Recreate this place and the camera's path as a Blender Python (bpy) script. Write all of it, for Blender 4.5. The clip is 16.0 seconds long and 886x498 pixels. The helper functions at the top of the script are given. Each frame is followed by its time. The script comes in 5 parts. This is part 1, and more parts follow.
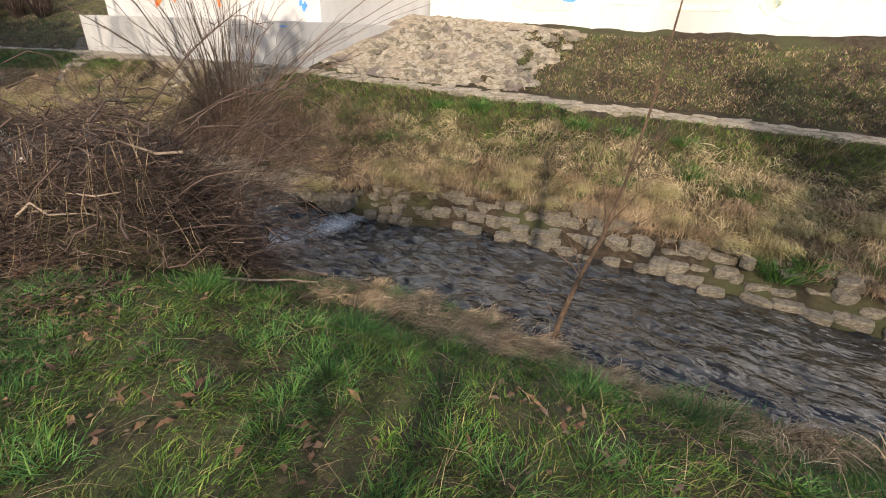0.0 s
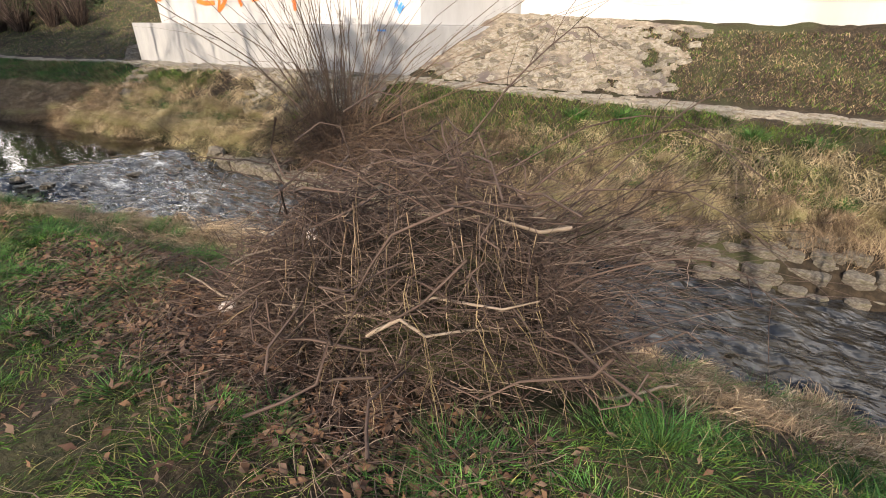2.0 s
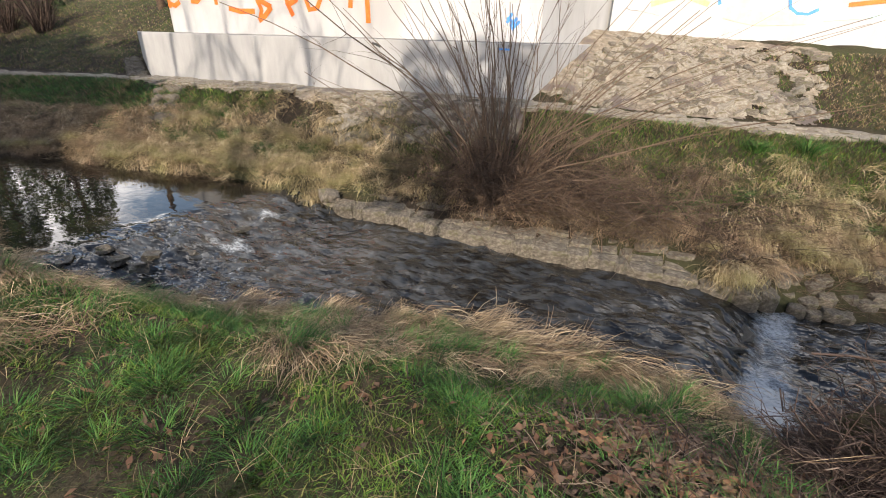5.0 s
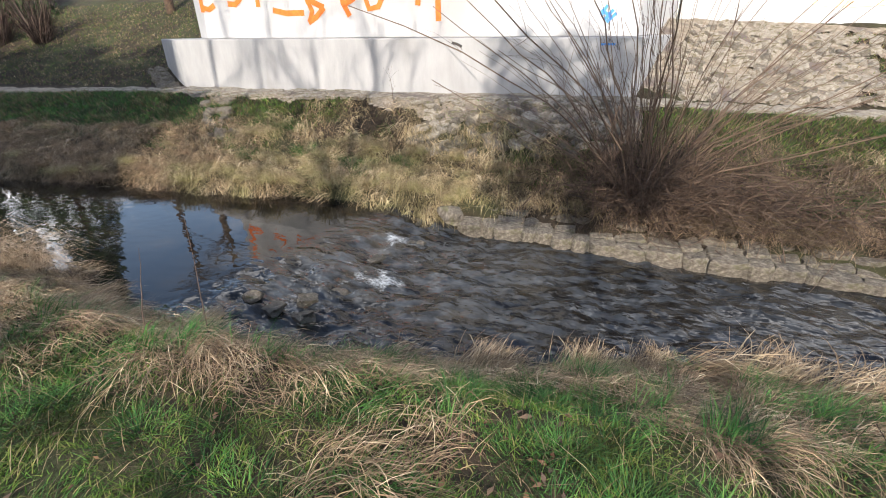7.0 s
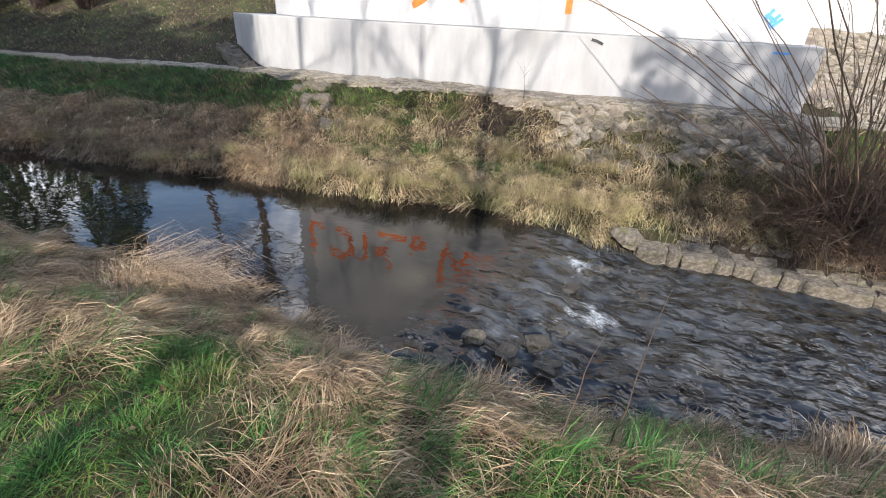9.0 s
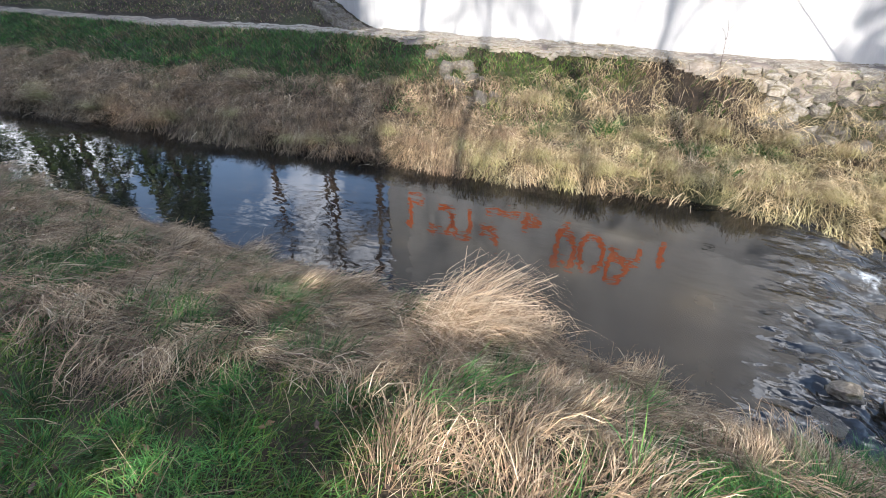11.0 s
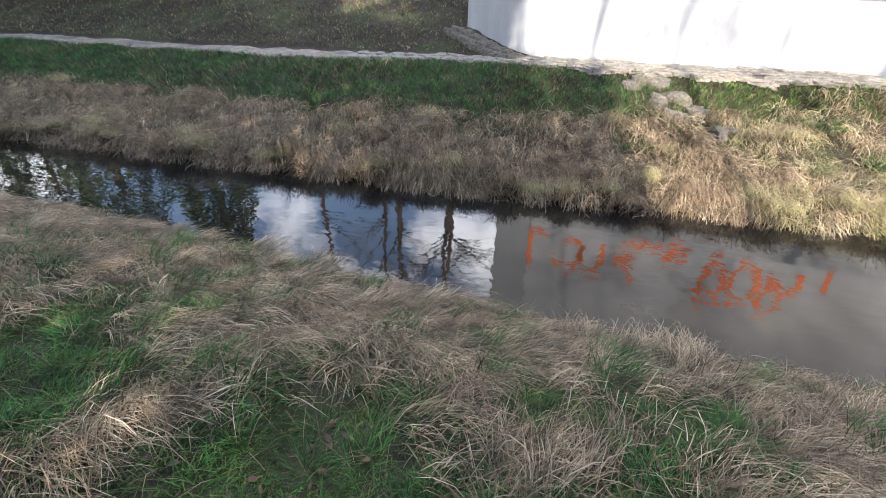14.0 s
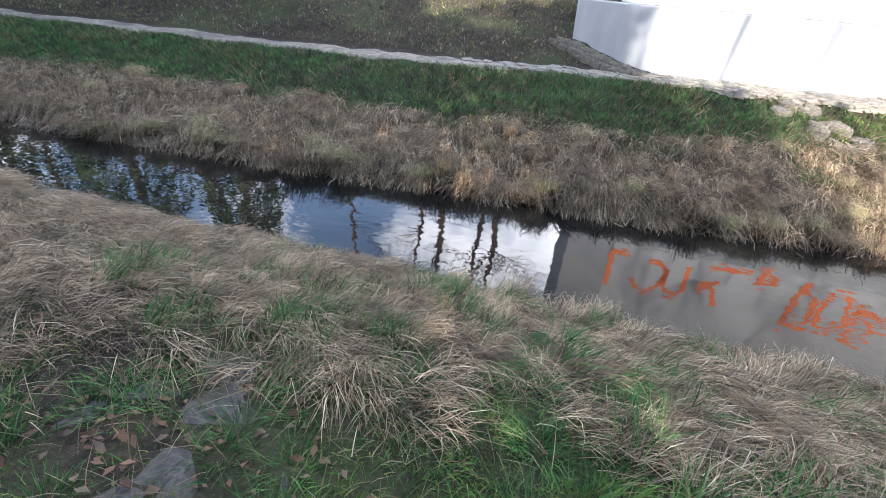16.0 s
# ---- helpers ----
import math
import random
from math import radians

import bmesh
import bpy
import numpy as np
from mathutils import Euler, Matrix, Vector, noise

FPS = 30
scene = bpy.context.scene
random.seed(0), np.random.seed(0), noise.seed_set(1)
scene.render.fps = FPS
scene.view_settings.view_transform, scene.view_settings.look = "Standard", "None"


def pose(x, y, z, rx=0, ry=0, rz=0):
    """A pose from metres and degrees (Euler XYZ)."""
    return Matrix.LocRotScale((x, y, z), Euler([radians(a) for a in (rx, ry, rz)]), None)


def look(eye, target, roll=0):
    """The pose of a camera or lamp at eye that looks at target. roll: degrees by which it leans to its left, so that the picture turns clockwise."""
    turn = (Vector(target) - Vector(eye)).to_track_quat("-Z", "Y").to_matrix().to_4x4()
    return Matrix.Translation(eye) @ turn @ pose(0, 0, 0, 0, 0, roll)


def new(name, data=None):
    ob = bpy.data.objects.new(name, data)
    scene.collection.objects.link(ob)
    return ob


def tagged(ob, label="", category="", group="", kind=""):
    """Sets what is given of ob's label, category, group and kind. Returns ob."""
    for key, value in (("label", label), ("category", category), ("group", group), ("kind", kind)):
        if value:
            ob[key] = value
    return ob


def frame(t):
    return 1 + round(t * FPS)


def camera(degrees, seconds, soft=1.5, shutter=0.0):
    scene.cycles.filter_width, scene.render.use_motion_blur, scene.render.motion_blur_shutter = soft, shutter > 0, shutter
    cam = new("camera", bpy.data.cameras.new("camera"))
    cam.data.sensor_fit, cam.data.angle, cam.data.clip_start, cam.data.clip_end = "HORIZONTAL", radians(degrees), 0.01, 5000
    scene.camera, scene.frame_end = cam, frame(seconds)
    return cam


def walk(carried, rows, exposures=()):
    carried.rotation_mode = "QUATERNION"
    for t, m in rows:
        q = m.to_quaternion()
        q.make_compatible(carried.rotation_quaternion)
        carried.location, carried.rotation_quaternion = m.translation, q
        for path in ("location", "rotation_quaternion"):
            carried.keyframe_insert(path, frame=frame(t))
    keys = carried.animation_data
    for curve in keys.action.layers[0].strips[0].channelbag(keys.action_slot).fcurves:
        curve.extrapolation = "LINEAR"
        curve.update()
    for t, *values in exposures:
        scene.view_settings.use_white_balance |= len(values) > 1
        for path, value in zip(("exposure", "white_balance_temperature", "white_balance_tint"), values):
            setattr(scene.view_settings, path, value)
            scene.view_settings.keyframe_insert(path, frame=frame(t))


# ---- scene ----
cam = camera(89.5, 16.0, soft=1.0)
PATH = [
    (0, (0.348, 0.212, 1.831), (-0.479, 1.811, 0.96), 2.28),
    (0.5, (-0.389, 0.22, 1.844), (-1.235, 1.813, 0.979), 0.33),
    (1, (-1.12, 0.212, 1.844), (-1.97, 1.802, 0.979), 0.22),
    (1.5, (-1.859, 0.135, 1.855), (-2.704, 1.719, 0.973), 2.02),
    (2, (-2.515, 0.029, 1.88), (-3.357, 1.613, 0.996), 0.72),
    (2.5, (-3.217, -0.004, 1.864), (-4.045, 1.588, 0.979), 1.76),
    (3, (-3.955, -0.076, 1.881), (-4.779, 1.516, 0.992), 1.57),
    (3.5, (-4.627, -0.024, 1.873), (-5.455, 1.57, 0.992), 0.06),
    (4, (-5.326, 0.014, 1.889), (-6.118, 1.637, 1.027), 0.18),
    (4.2, (-5.626, -0.013, 1.907), (-6.379, 1.63, 1.05), 0.49),
    (6.3, (-8.27, -0.305, 2.104), (-8.839, 1.411, 1.249), 1.98),
    (6.5, (-8.549, -0.308, 2.079), (-9.12, 1.406, 1.22), 1.38),
    (7, (-9.185, -0.293, 2.095), (-9.739, 1.415, 1.216), -0.69),
    (7.5, (-9.902, -0.252, 2.102), (-10.442, 1.465, 1.231), 3.45),
    (8, (-10.606, -0.227, 2.122), (-11.161, 1.488, 1.255), 2.41),
    (8.2, (-10.892, -0.211, 2.101), (-11.448, 1.502, 1.233), 2.71),
    (10.3, (-13.619, -0.238, 2.111), (-14.058, 1.391, 1.038), 2.57),
    (10.5, (-13.957, -0.22, 2.144), (-14.425, 1.391, 1.055), 2.47),
    (11, (-14.725, -0.099, 2.133), (-15.27, 1.488, 1.045), 1.74),
    (11.5, (-15.472, -0.142, 2.136), (-16.009, 1.448, 1.048), 2.86),
    (12, (-16.179, -0.178, 2.114), (-16.71, 1.413, 1.025), 2.18),
    (12.5, (-16.967, -0.27, 2.146), (-17.5, 1.326, 1.065), 2.18),
    (13, (-17.645, -0.304, 2.177), (-18.162, 1.308, 1.114), 2.04),
    (13.5, (-18.378, -0.296, 2.192), (-18.851, 1.335, 1.136), 2.29),
    (14, (-19.122, -0.332, 2.167), (-19.564, 1.318, 1.127), 1.29),
    (14.5, (-19.896, -0.276, 2.126), (-20.314, 1.379, 1.086), -0.14),
    (15, (-20.633, -0.302, 2.112), (-21.038, 1.36, 1.076), 0.11),
    (15.5, (-21.366, -0.299, 2.083), (-21.73, 1.37, 1.044), 2.42),
    (16, (-22.105, -0.324, 2.04), (-22.426, 1.364, 1.017), 5.06),
]
walk(cam, [(t, look(eye, target, roll)) for t, eye, target, roll in PATH],
     [(0.0, 1.08, 7700, 15), (2.5, 1.2, 7600, 15), (4.0, 1.05, 7500, 15), (6.5, 1.1, 6800, 13), (7.0, 1.22, 6700, 13), (7.5, 1.0, 6700, 13), (8.2, 1.12, 6600, 13), (10.5, 1.7, 6400, 13), (11.0, 1.8, 6350, 13), (12.5, 1.85, 6200, 13), (14.5, 2.25, 6500, 13), (16.0, 2.38, 6200, 14)])

# ---- world, sun, exposure ----
SUN_EL = radians(29.0)
SUN_FROM = Vector((0.2, -1.0, 0.0)).normalized()
world = bpy.data.worlds.new("sky")
scene.world = world
world.use_nodes = True
wn = world.node_tree
sky = wn.nodes.new("ShaderNodeTexSky")
sky.sky_type, sky.sun_disc = "NISHITA", False
sky.sun_elevation, sky.sun_rotation = SUN_EL, math.atan2(SUN_FROM.x, SUN_FROM.y)
wn.links.new(sky.outputs[0], wn.nodes["Background"].inputs[0])
wn.nodes["Background"].inputs[1].default_value = 0.15
sun = new("sun", bpy.data.lights.new("sun", "SUN"))
sun.data.energy, sun.data.angle, sun.data.color = 3.4, radians(0.6), (1.0, 0.93, 0.82)
sun_way = Vector((SUN_FROM.x * math.cos(SUN_EL), SUN_FROM.y * math.cos(SUN_EL), math.sin(SUN_EL)))
sun.matrix_world = look((0, -40, 40), Vector((0, -40, 40)) - sun_way)

# ---- materials ----
def mat(name, colors, scale=6.0, detail=6.0, rough=0.8, bump=0.3, bump_scale=None, metallic=0.0, second=None, spec=0.3, stretch=None):
    """Noise-coloured surface: a ramp over fine noise, mottled by a second, larger noise."""
    m = bpy.data.materials.new(name)
    m.use_nodes = True
    t = m.node_tree
    b = t.nodes["Principled BSDF"]
    b.inputs["Roughness"].default_value, b.inputs["Metallic"].default_value = rough, metallic
    b.inputs["Specular IOR Level"].default_value = spec
    co = t.nodes.new("ShaderNodeTexCoord").outputs["Object"]
    if stretch:
        mp = t.nodes.new("ShaderNodeMapping")
        mp.inputs["Scale"].default_value = stretch
        t.links.new(co, mp.inputs[0])
        co = mp.outputs[0]
    n = t.nodes.new("ShaderNodeTexNoise")
    n.inputs["Scale"].default_value, n.inputs["Detail"].default_value, n.inputs["Roughness"].default_value = scale, detail, 0.65
    t.links.new(co, n.inputs["Vector"])
    r = t.nodes.new("ShaderNodeValToRGB")
    fill(r, colors, 0.3, 0.7)
    t.links.new(n.outputs[0], r.inputs[0])
    out = r.outputs[0]
    if second:
        big = t.nodes.new("ShaderNodeTexNoise")
        big.inputs["Scale"].default_value, big.inputs["Detail"].default_value = second[1], 4
        t.links.new(co, big.inputs["Vector"])
        lim = t.nodes.new("ShaderNodeValToRGB")
        lim.color_ramp.elements[0].position, lim.color_ramp.elements[1].position = second[2], second[2] + 0.15
        t.links.new(big.outputs[0], lim.inputs[0])
        mx = t.nodes.new("ShaderNodeMix")
        mx.data_type = "RGBA"
        t.links.new(lim.outputs[0], mx.inputs[0])
        t.links.new(out, mx.inputs[6])
        mx.inputs[7].default_value = (*second[0], 1)
        out = mx.outputs[2]
    t.links.new(out, b.inputs["Base Color"])
    if bump:
        n2 = t.nodes.new("ShaderNodeTexNoise")
        n2.inputs["Scale"].default_value, n2.inputs["Detail"].default_value = bump_scale or scale * 2, 8
        t.links.new(co, n2.inputs["Vector"])
        bp = t.nodes.new("ShaderNodeBump")
        bp.inputs["Strength"].default_value, bp.inputs["Distance"].default_value = bump, 0.03
        t.links.new(n2.outputs[0], bp.inputs["Height"])
        t.links.new(bp.outputs[0], b.inputs["Normal"])
    return m


def fill(ramp, colors, lo=0.0, hi=1.0):
    e = ramp.color_ramp.elements
    while len(e) < len(colors):
        e.new(0.5)
    for i, col in enumerate(colors):
        e[i].position = lo + (hi - lo) * i / max(1, len(colors) - 1)
        e[i].color = (*col, 1)


def island_mat(name, colors, rough=0.7, spec=0.25, patch=None, trans=0.0, by_object=False, vary=0.0):
    """Each blade, leaf or twig takes its own colour from the ramp; patch tints whole areas."""
    m = bpy.data.materials.new(name)
    m.use_nodes = True
    t = m.node_tree
    b = t.nodes["Principled BSDF"]
    b.inputs["Roughness"].default_value, b.inputs["Specular IOR Level"].default_value = rough, spec
    src = t.nodes.new("ShaderNodeObjectInfo").outputs["Random"] if by_object else t.nodes.new("ShaderNodeNewGeometry").outputs["Random Per Island"]
    r = t.nodes.new("ShaderNodeValToRGB")
    fill(r, colors)
    t.links.new(src, r.inputs[0])
    out = r.outputs[0]
    if patch:
        co = t.nodes.new("ShaderNodeTexCoord").outputs["Object"]
        n = t.nodes.new("ShaderNodeTexNoise")
        n.inputs["Scale"].default_value, n.inputs["Detail"].default_value = patch[1], 3
        t.links.new(co, n.inputs["Vector"])
        lim = t.nodes.new("ShaderNodeValToRGB")
        lim.color_ramp.elements[0].position, lim.color_ramp.elements[1].position = 0.45, 0.65
        lim.color_ramp.elements[1].color = (patch[2], patch[2], patch[2], 1)
        t.links.new(n.outputs[0], lim.inputs[0])
        mx = t.nodes.new("ShaderNodeMix")
        mx.data_type = "RGBA"
        t.links.new(lim.outputs[0], mx.inputs[0])
        t.links.new(out, mx.inputs[6])
        mx.inputs[7].default_value = (*patch[0], 1)
        out = mx.outputs[2]
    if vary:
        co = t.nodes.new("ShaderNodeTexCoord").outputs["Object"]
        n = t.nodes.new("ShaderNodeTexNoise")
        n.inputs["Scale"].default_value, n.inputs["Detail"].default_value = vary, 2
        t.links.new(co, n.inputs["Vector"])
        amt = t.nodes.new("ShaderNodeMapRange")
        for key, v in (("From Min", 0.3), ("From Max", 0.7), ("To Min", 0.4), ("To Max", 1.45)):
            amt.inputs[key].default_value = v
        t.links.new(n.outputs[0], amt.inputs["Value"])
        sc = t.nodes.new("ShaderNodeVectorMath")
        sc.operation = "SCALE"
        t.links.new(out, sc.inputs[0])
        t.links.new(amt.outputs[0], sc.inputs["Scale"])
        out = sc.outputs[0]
    t.links.new(out, b.inputs["Base Color"])
    if trans:
        tr = t.nodes.new("ShaderNodeBsdfTranslucent")
        t.links.new(out, tr.inputs[0])
        ms = t.nodes.new("ShaderNodeMixShader")
        ms.inputs[0].default_value = trans
        t.links.new(b.outputs[0], ms.inputs[1])
        t.links.new(tr.outputs[0], ms.inputs[2])
        t.links.new(ms.outputs[0], t.nodes["Material Output"].inputs[0])
    return m


def water_mat():
    m = bpy.data.materials.new("stream water")
    m.use_nodes = True
    t = m.node_tree
    b = t.nodes["Principled BSDF"]
    co = t.nodes.new("ShaderNodeTexCoord").outputs["Object"]
    depth = t.nodes.new("ShaderNodeTexNoise")
    depth.inputs["Scale"].default_value, depth.inputs["Detail"].default_value = 1.3, 6
    t.links.new(co, depth.inputs["Vector"])
    r = t.nodes.new("ShaderNodeValToRGB")
    fill(r, [(0.005, 0.005, 0.005), (0.012, 0.011, 0.009), (0.034, 0.028, 0.018)], 0.35, 0.75)
    t.links.new(depth.outputs[0], r.inputs[0])
    at = t.nodes.new("ShaderNodeAttribute")
    at.attribute_name = "foam"
    fine = t.nodes.new("ShaderNodeTexNoise")
    fine.inputs["Scale"].default_value, fine.inputs["Detail"].default_value, fine.inputs["Roughness"].default_value = 30, 8, 0.8
    mp = t.nodes.new("ShaderNodeMapping")
    mp.inputs["Scale"].default_value = (0.6, 1.2, 1)
    t.links.new(co, mp.inputs[0])
    t.links.new(mp.outputs[0], fine.inputs["Vector"])
    mul = t.nodes.new("ShaderNodeMath")
    mul.operation = "MULTIPLY"
    t.links.new(at.outputs["Fac"], mul.inputs[0])
    t.links.new(fine.outputs[0], mul.inputs[1])
    lim = t.nodes.new("ShaderNodeValToRGB")
    lim.color_ramp.elements[0].position, lim.color_ramp.elements[1].position = 0.33, 0.6
    t.links.new(mul.outputs[0], lim.inputs[0])
    mx = t.nodes.new("ShaderNodeMix")
    mx.data_type = "RGBA"
    t.links.new(lim.outputs[0], mx.inputs[0])
    flow = t.nodes.new("ShaderNodeAttribute")
    flow.attribute_name = "flow"
    # blue-grey painted on the chop: aerated water and the sky's glints together
    chop = t.nodes.new("ShaderNodeTexNoise")
    chop.inputs["Scale"].default_value, chop.inputs["Detail"].default_value, chop.inputs["Roughness"].default_value = 6.0, 5, 0.6
    t.links.new(mp.outputs[0], chop.inputs["Vector"])
    cr = t.nodes.new("ShaderNodeValToRGB")
    cr.color_ramp.elements[0].position, cr.color_ramp.elements[1].position = 0.4, 0.72
    t.links.new(chop.outputs[0], cr.inputs[0])
    air = t.nodes.new("ShaderNodeMath")
    air.operation = "MULTIPLY"
    t.links.new(flow.outputs["Fac"], air.inputs[0])
    t.links.new(cr.outputs[0], air.inputs[1])
    air_glint = t.nodes.new("ShaderNodeMix")
    air_glint.data_type = "RGBA"
    t.links.new(air.outputs[0], air_glint.inputs[0])
    t.links.new(r.outputs[0], air_glint.inputs[6])
    air_glint.inputs[7].default_value = (0.06, 0.07, 0.08, 1)
    t.links.new(air_glint.outputs[2], mx.inputs[6])
    mx.inputs[7].default_value = (0.36, 0.4, 0.43, 1)
    t.links.new(mx.outputs[2], b.inputs["Base Color"])
    rr = t.nodes.new("ShaderNodeMath")
    rr.operation = "MULTIPLY_ADD"
    rr.inputs[1].default_value, rr.inputs[2].default_value = 0.5, 0.02
    t.links.new(lim.outputs[0], rr.inputs[0])
    t.links.new(rr.outputs[0], b.inputs["Roughness"])
    b.inputs["IOR"].default_value, b.inputs["Specular IOR Level"].default_value = 1.33, 0.7
    # ripples: fine long ones everywhere, stronger where the water runs
    rip = t.nodes.new("ShaderNodeTexNoise")
    rip.inputs["Scale"].default_value, rip.inputs["Detail"].default_value, rip.inputs["Roughness"].default_value = 5.5, 2.0, 0.45
    mp2 = t.nodes.new("ShaderNodeMapping")
    mp2.inputs["Scale"].default_value, mp2.inputs["Rotation"].default_value = (0.75, 1.25, 1), (0, 0, 0.3)
    t.links.new(co, mp2.inputs[0])
    t.links.new(mp2.outputs[0], rip.inputs["Vector"])
    bp = t.nodes.new("ShaderNodeBump")
    bp.inputs["Distance"].default_value = 0.08
    t.links.new(flow.outputs["Fac"], bp.inputs["Strength"])
    t.links.new(rip.outputs[0], bp.inputs["Height"])
    t.links.new(bp.outputs[0], b.inputs["Normal"])
    return m


SOIL = mat("bank soil and thatch", [(0.01, 0.007, 0.005), (0.025, 0.018, 0.011), (0.055, 0.04, 0.025)], 9, 8, 0.95, 0.9, 22, second=((0.036, 0.038, 0.016), 0.8, 0.45))
CONCRETE = mat("white painted concrete", [(0.38, 0.385, 0.39), (0.43, 0.435, 0.44), (0.47, 0.475, 0.48)], 2.5, 8, 0.85, 0.15, 40, second=((0.35, 0.345, 0.34), 0.35, 0.56), stretch=(1, 1, 0.35))
PLINTH = mat("grey-white concrete", [(0.29, 0.295, 0.3), (0.33, 0.335, 0.34), (0.37, 0.375, 0.38)], 3.0, 8, 0.88, 0.2, 50, second=((0.27, 0.265, 0.255), 0.5, 0.58), stretch=(1, 1, 0.3))
STONE = mat("weathered stone", [(0.05, 0.044, 0.034), (0.12, 0.105, 0.085), (0.23, 0.21, 0.175)], 7, 9, 0.9, 0.7, 16, second=((0.09, 0.09, 0.045), 2.2, 0.55))
PALE = mat("pale limestone", [(0.13, 0.115, 0.09), (0.24, 0.218, 0.18), (0.36, 0.335, 0.29)], 5, 9, 0.9, 0.6, 18, second=((0.12, 0.1, 0.06), 2.0, 0.52))
DARK = mat("dark sunken stone", [(0.03, 0.028, 0.026), (0.065, 0.06, 0.055), (0.12, 0.11, 0.1)], 6, 9, 0.75, 0.5, 18, second=((0.05, 0.045, 0.03), 2.0, 0.5))
WET = mat("dark wet stone", [(0.02, 0.018, 0.015), (0.05, 0.045, 0.035), (0.11, 0.1, 0.08)], 7, 9, 0.35, 0.7, 16, spec=0.5)
DUST = mat("dusty trodden earth", [(0.1, 0.083, 0.062), (0.2, 0.17, 0.132), (0.33, 0.295, 0.24)], 8, 8, 0.95, 0.6, 25, second=((0.12, 0.1, 0.09), 1.5, 0.5))
BARK = island_mat("grey-brown bark", [(0.055, 0.04, 0.03), (0.11, 0.08, 0.06), (0.19, 0.145, 0.11), (0.1, 0.06, 0.04)], 0.85)
TWIG = island_mat("dead twigs", [(0.014, 0.01, 0.008), (0.042, 0.029, 0.024), (0.1, 0.072, 0.06), (0.055, 0.034, 0.027), (0.24, 0.185, 0.15)], 0.85)
WILLOW = island_mat("willow shoots", [(0.022, 0.015, 0.012), (0.075, 0.05, 0.037), (0.17, 0.12, 0.085), (0.045, 0.03, 0.023), (0.11, 0.072, 0.05)], 0.7)
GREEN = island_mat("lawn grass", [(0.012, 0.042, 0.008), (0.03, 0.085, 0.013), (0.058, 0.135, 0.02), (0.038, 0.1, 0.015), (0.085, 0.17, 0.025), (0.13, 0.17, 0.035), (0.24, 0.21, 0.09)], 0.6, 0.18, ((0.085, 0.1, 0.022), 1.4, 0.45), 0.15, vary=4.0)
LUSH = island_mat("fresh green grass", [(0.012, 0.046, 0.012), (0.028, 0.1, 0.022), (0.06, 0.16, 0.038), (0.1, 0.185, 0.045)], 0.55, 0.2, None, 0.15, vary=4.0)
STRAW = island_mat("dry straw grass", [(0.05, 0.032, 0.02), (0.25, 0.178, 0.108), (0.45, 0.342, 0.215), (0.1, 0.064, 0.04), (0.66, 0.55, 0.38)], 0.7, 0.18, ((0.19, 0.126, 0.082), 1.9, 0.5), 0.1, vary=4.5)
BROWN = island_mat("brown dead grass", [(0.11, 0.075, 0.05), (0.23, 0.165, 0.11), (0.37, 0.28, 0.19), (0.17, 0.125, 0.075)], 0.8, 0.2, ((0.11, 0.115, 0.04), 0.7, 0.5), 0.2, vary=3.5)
# dry straw again, lightened and yellowed to look sunlit
SUNNY = island_mat("sunlit dry grass", [(0.2, 0.145, 0.08), (0.42, 0.325, 0.19), (0.58, 0.47, 0.3), (0.3, 0.22, 0.12), (0.72, 0.62, 0.44)], 0.7, 0.3, ((0.16, 0.2, 0.05), 1.6, 0.45), 0.25, vary=3.5)
PLUME = island_mat("bleached reed straw", [(0.16, 0.105, 0.065), (0.36, 0.265, 0.175), (0.52, 0.41, 0.29), (0.66, 0.55, 0.41)], 0.7, 0.2, None, 0.2)
LEAF = island_mat("dead leaves", [(0.05, 0.024, 0.015), (0.1, 0.052, 0.03), (0.16, 0.09, 0.05), (0.075, 0.05, 0.038), (0.16, 0.105, 0.07)], 0.75, 0.3)
NEEDLE = island_mat("evergreen foliage", [(0.02, 0.04, 0.012), (0.04, 0.07, 0.02), (0.06, 0.09, 0.03)], 0.7, 0.3)
WATER = water_mat()
ORANGE = mat("orange spray paint", [(0.72, 0.13, 0.025), (0.8, 0.2, 0.04)], 8, 4, 0.6, 0.1)
BLUE = mat("blue spray paint", [(0.05, 0.22, 0.6), (0.08, 0.3, 0.7)], 8, 4, 0.6, 0.1)
TEAL = mat("pale teal spray paint", [(0.35, 0.62, 0.6), (0.5, 0.72, 0.7)], 8, 4, 0.6, 0.1)
PEACH = mat("pale orange spray paint", [(0.75, 0.5, 0.36), (0.8, 0.6, 0.45)], 8, 4, 0.6, 0.1)
YELLOW = mat("yellow spray paint", [(0.7, 0.62, 0.2), (0.75, 0.68, 0.3)], 8, 4, 0.6, 0.1)
LITTER = mat("white plastic litter", [(0.42, 0.37, 0.35), (0.55, 0.5, 0.47)], 10, 4, 0.4, 0.2)
WOOD = mat("barkless grey wood", [(0.13, 0.1, 0.075), (0.22, 0.175, 0.135), (0.32, 0.265, 0.21)], 12, 8, 0.8, 0.5, stretch=(0.3, 1, 1))

# ---- mesh helpers ----
rng = np.random.default_rng(7)


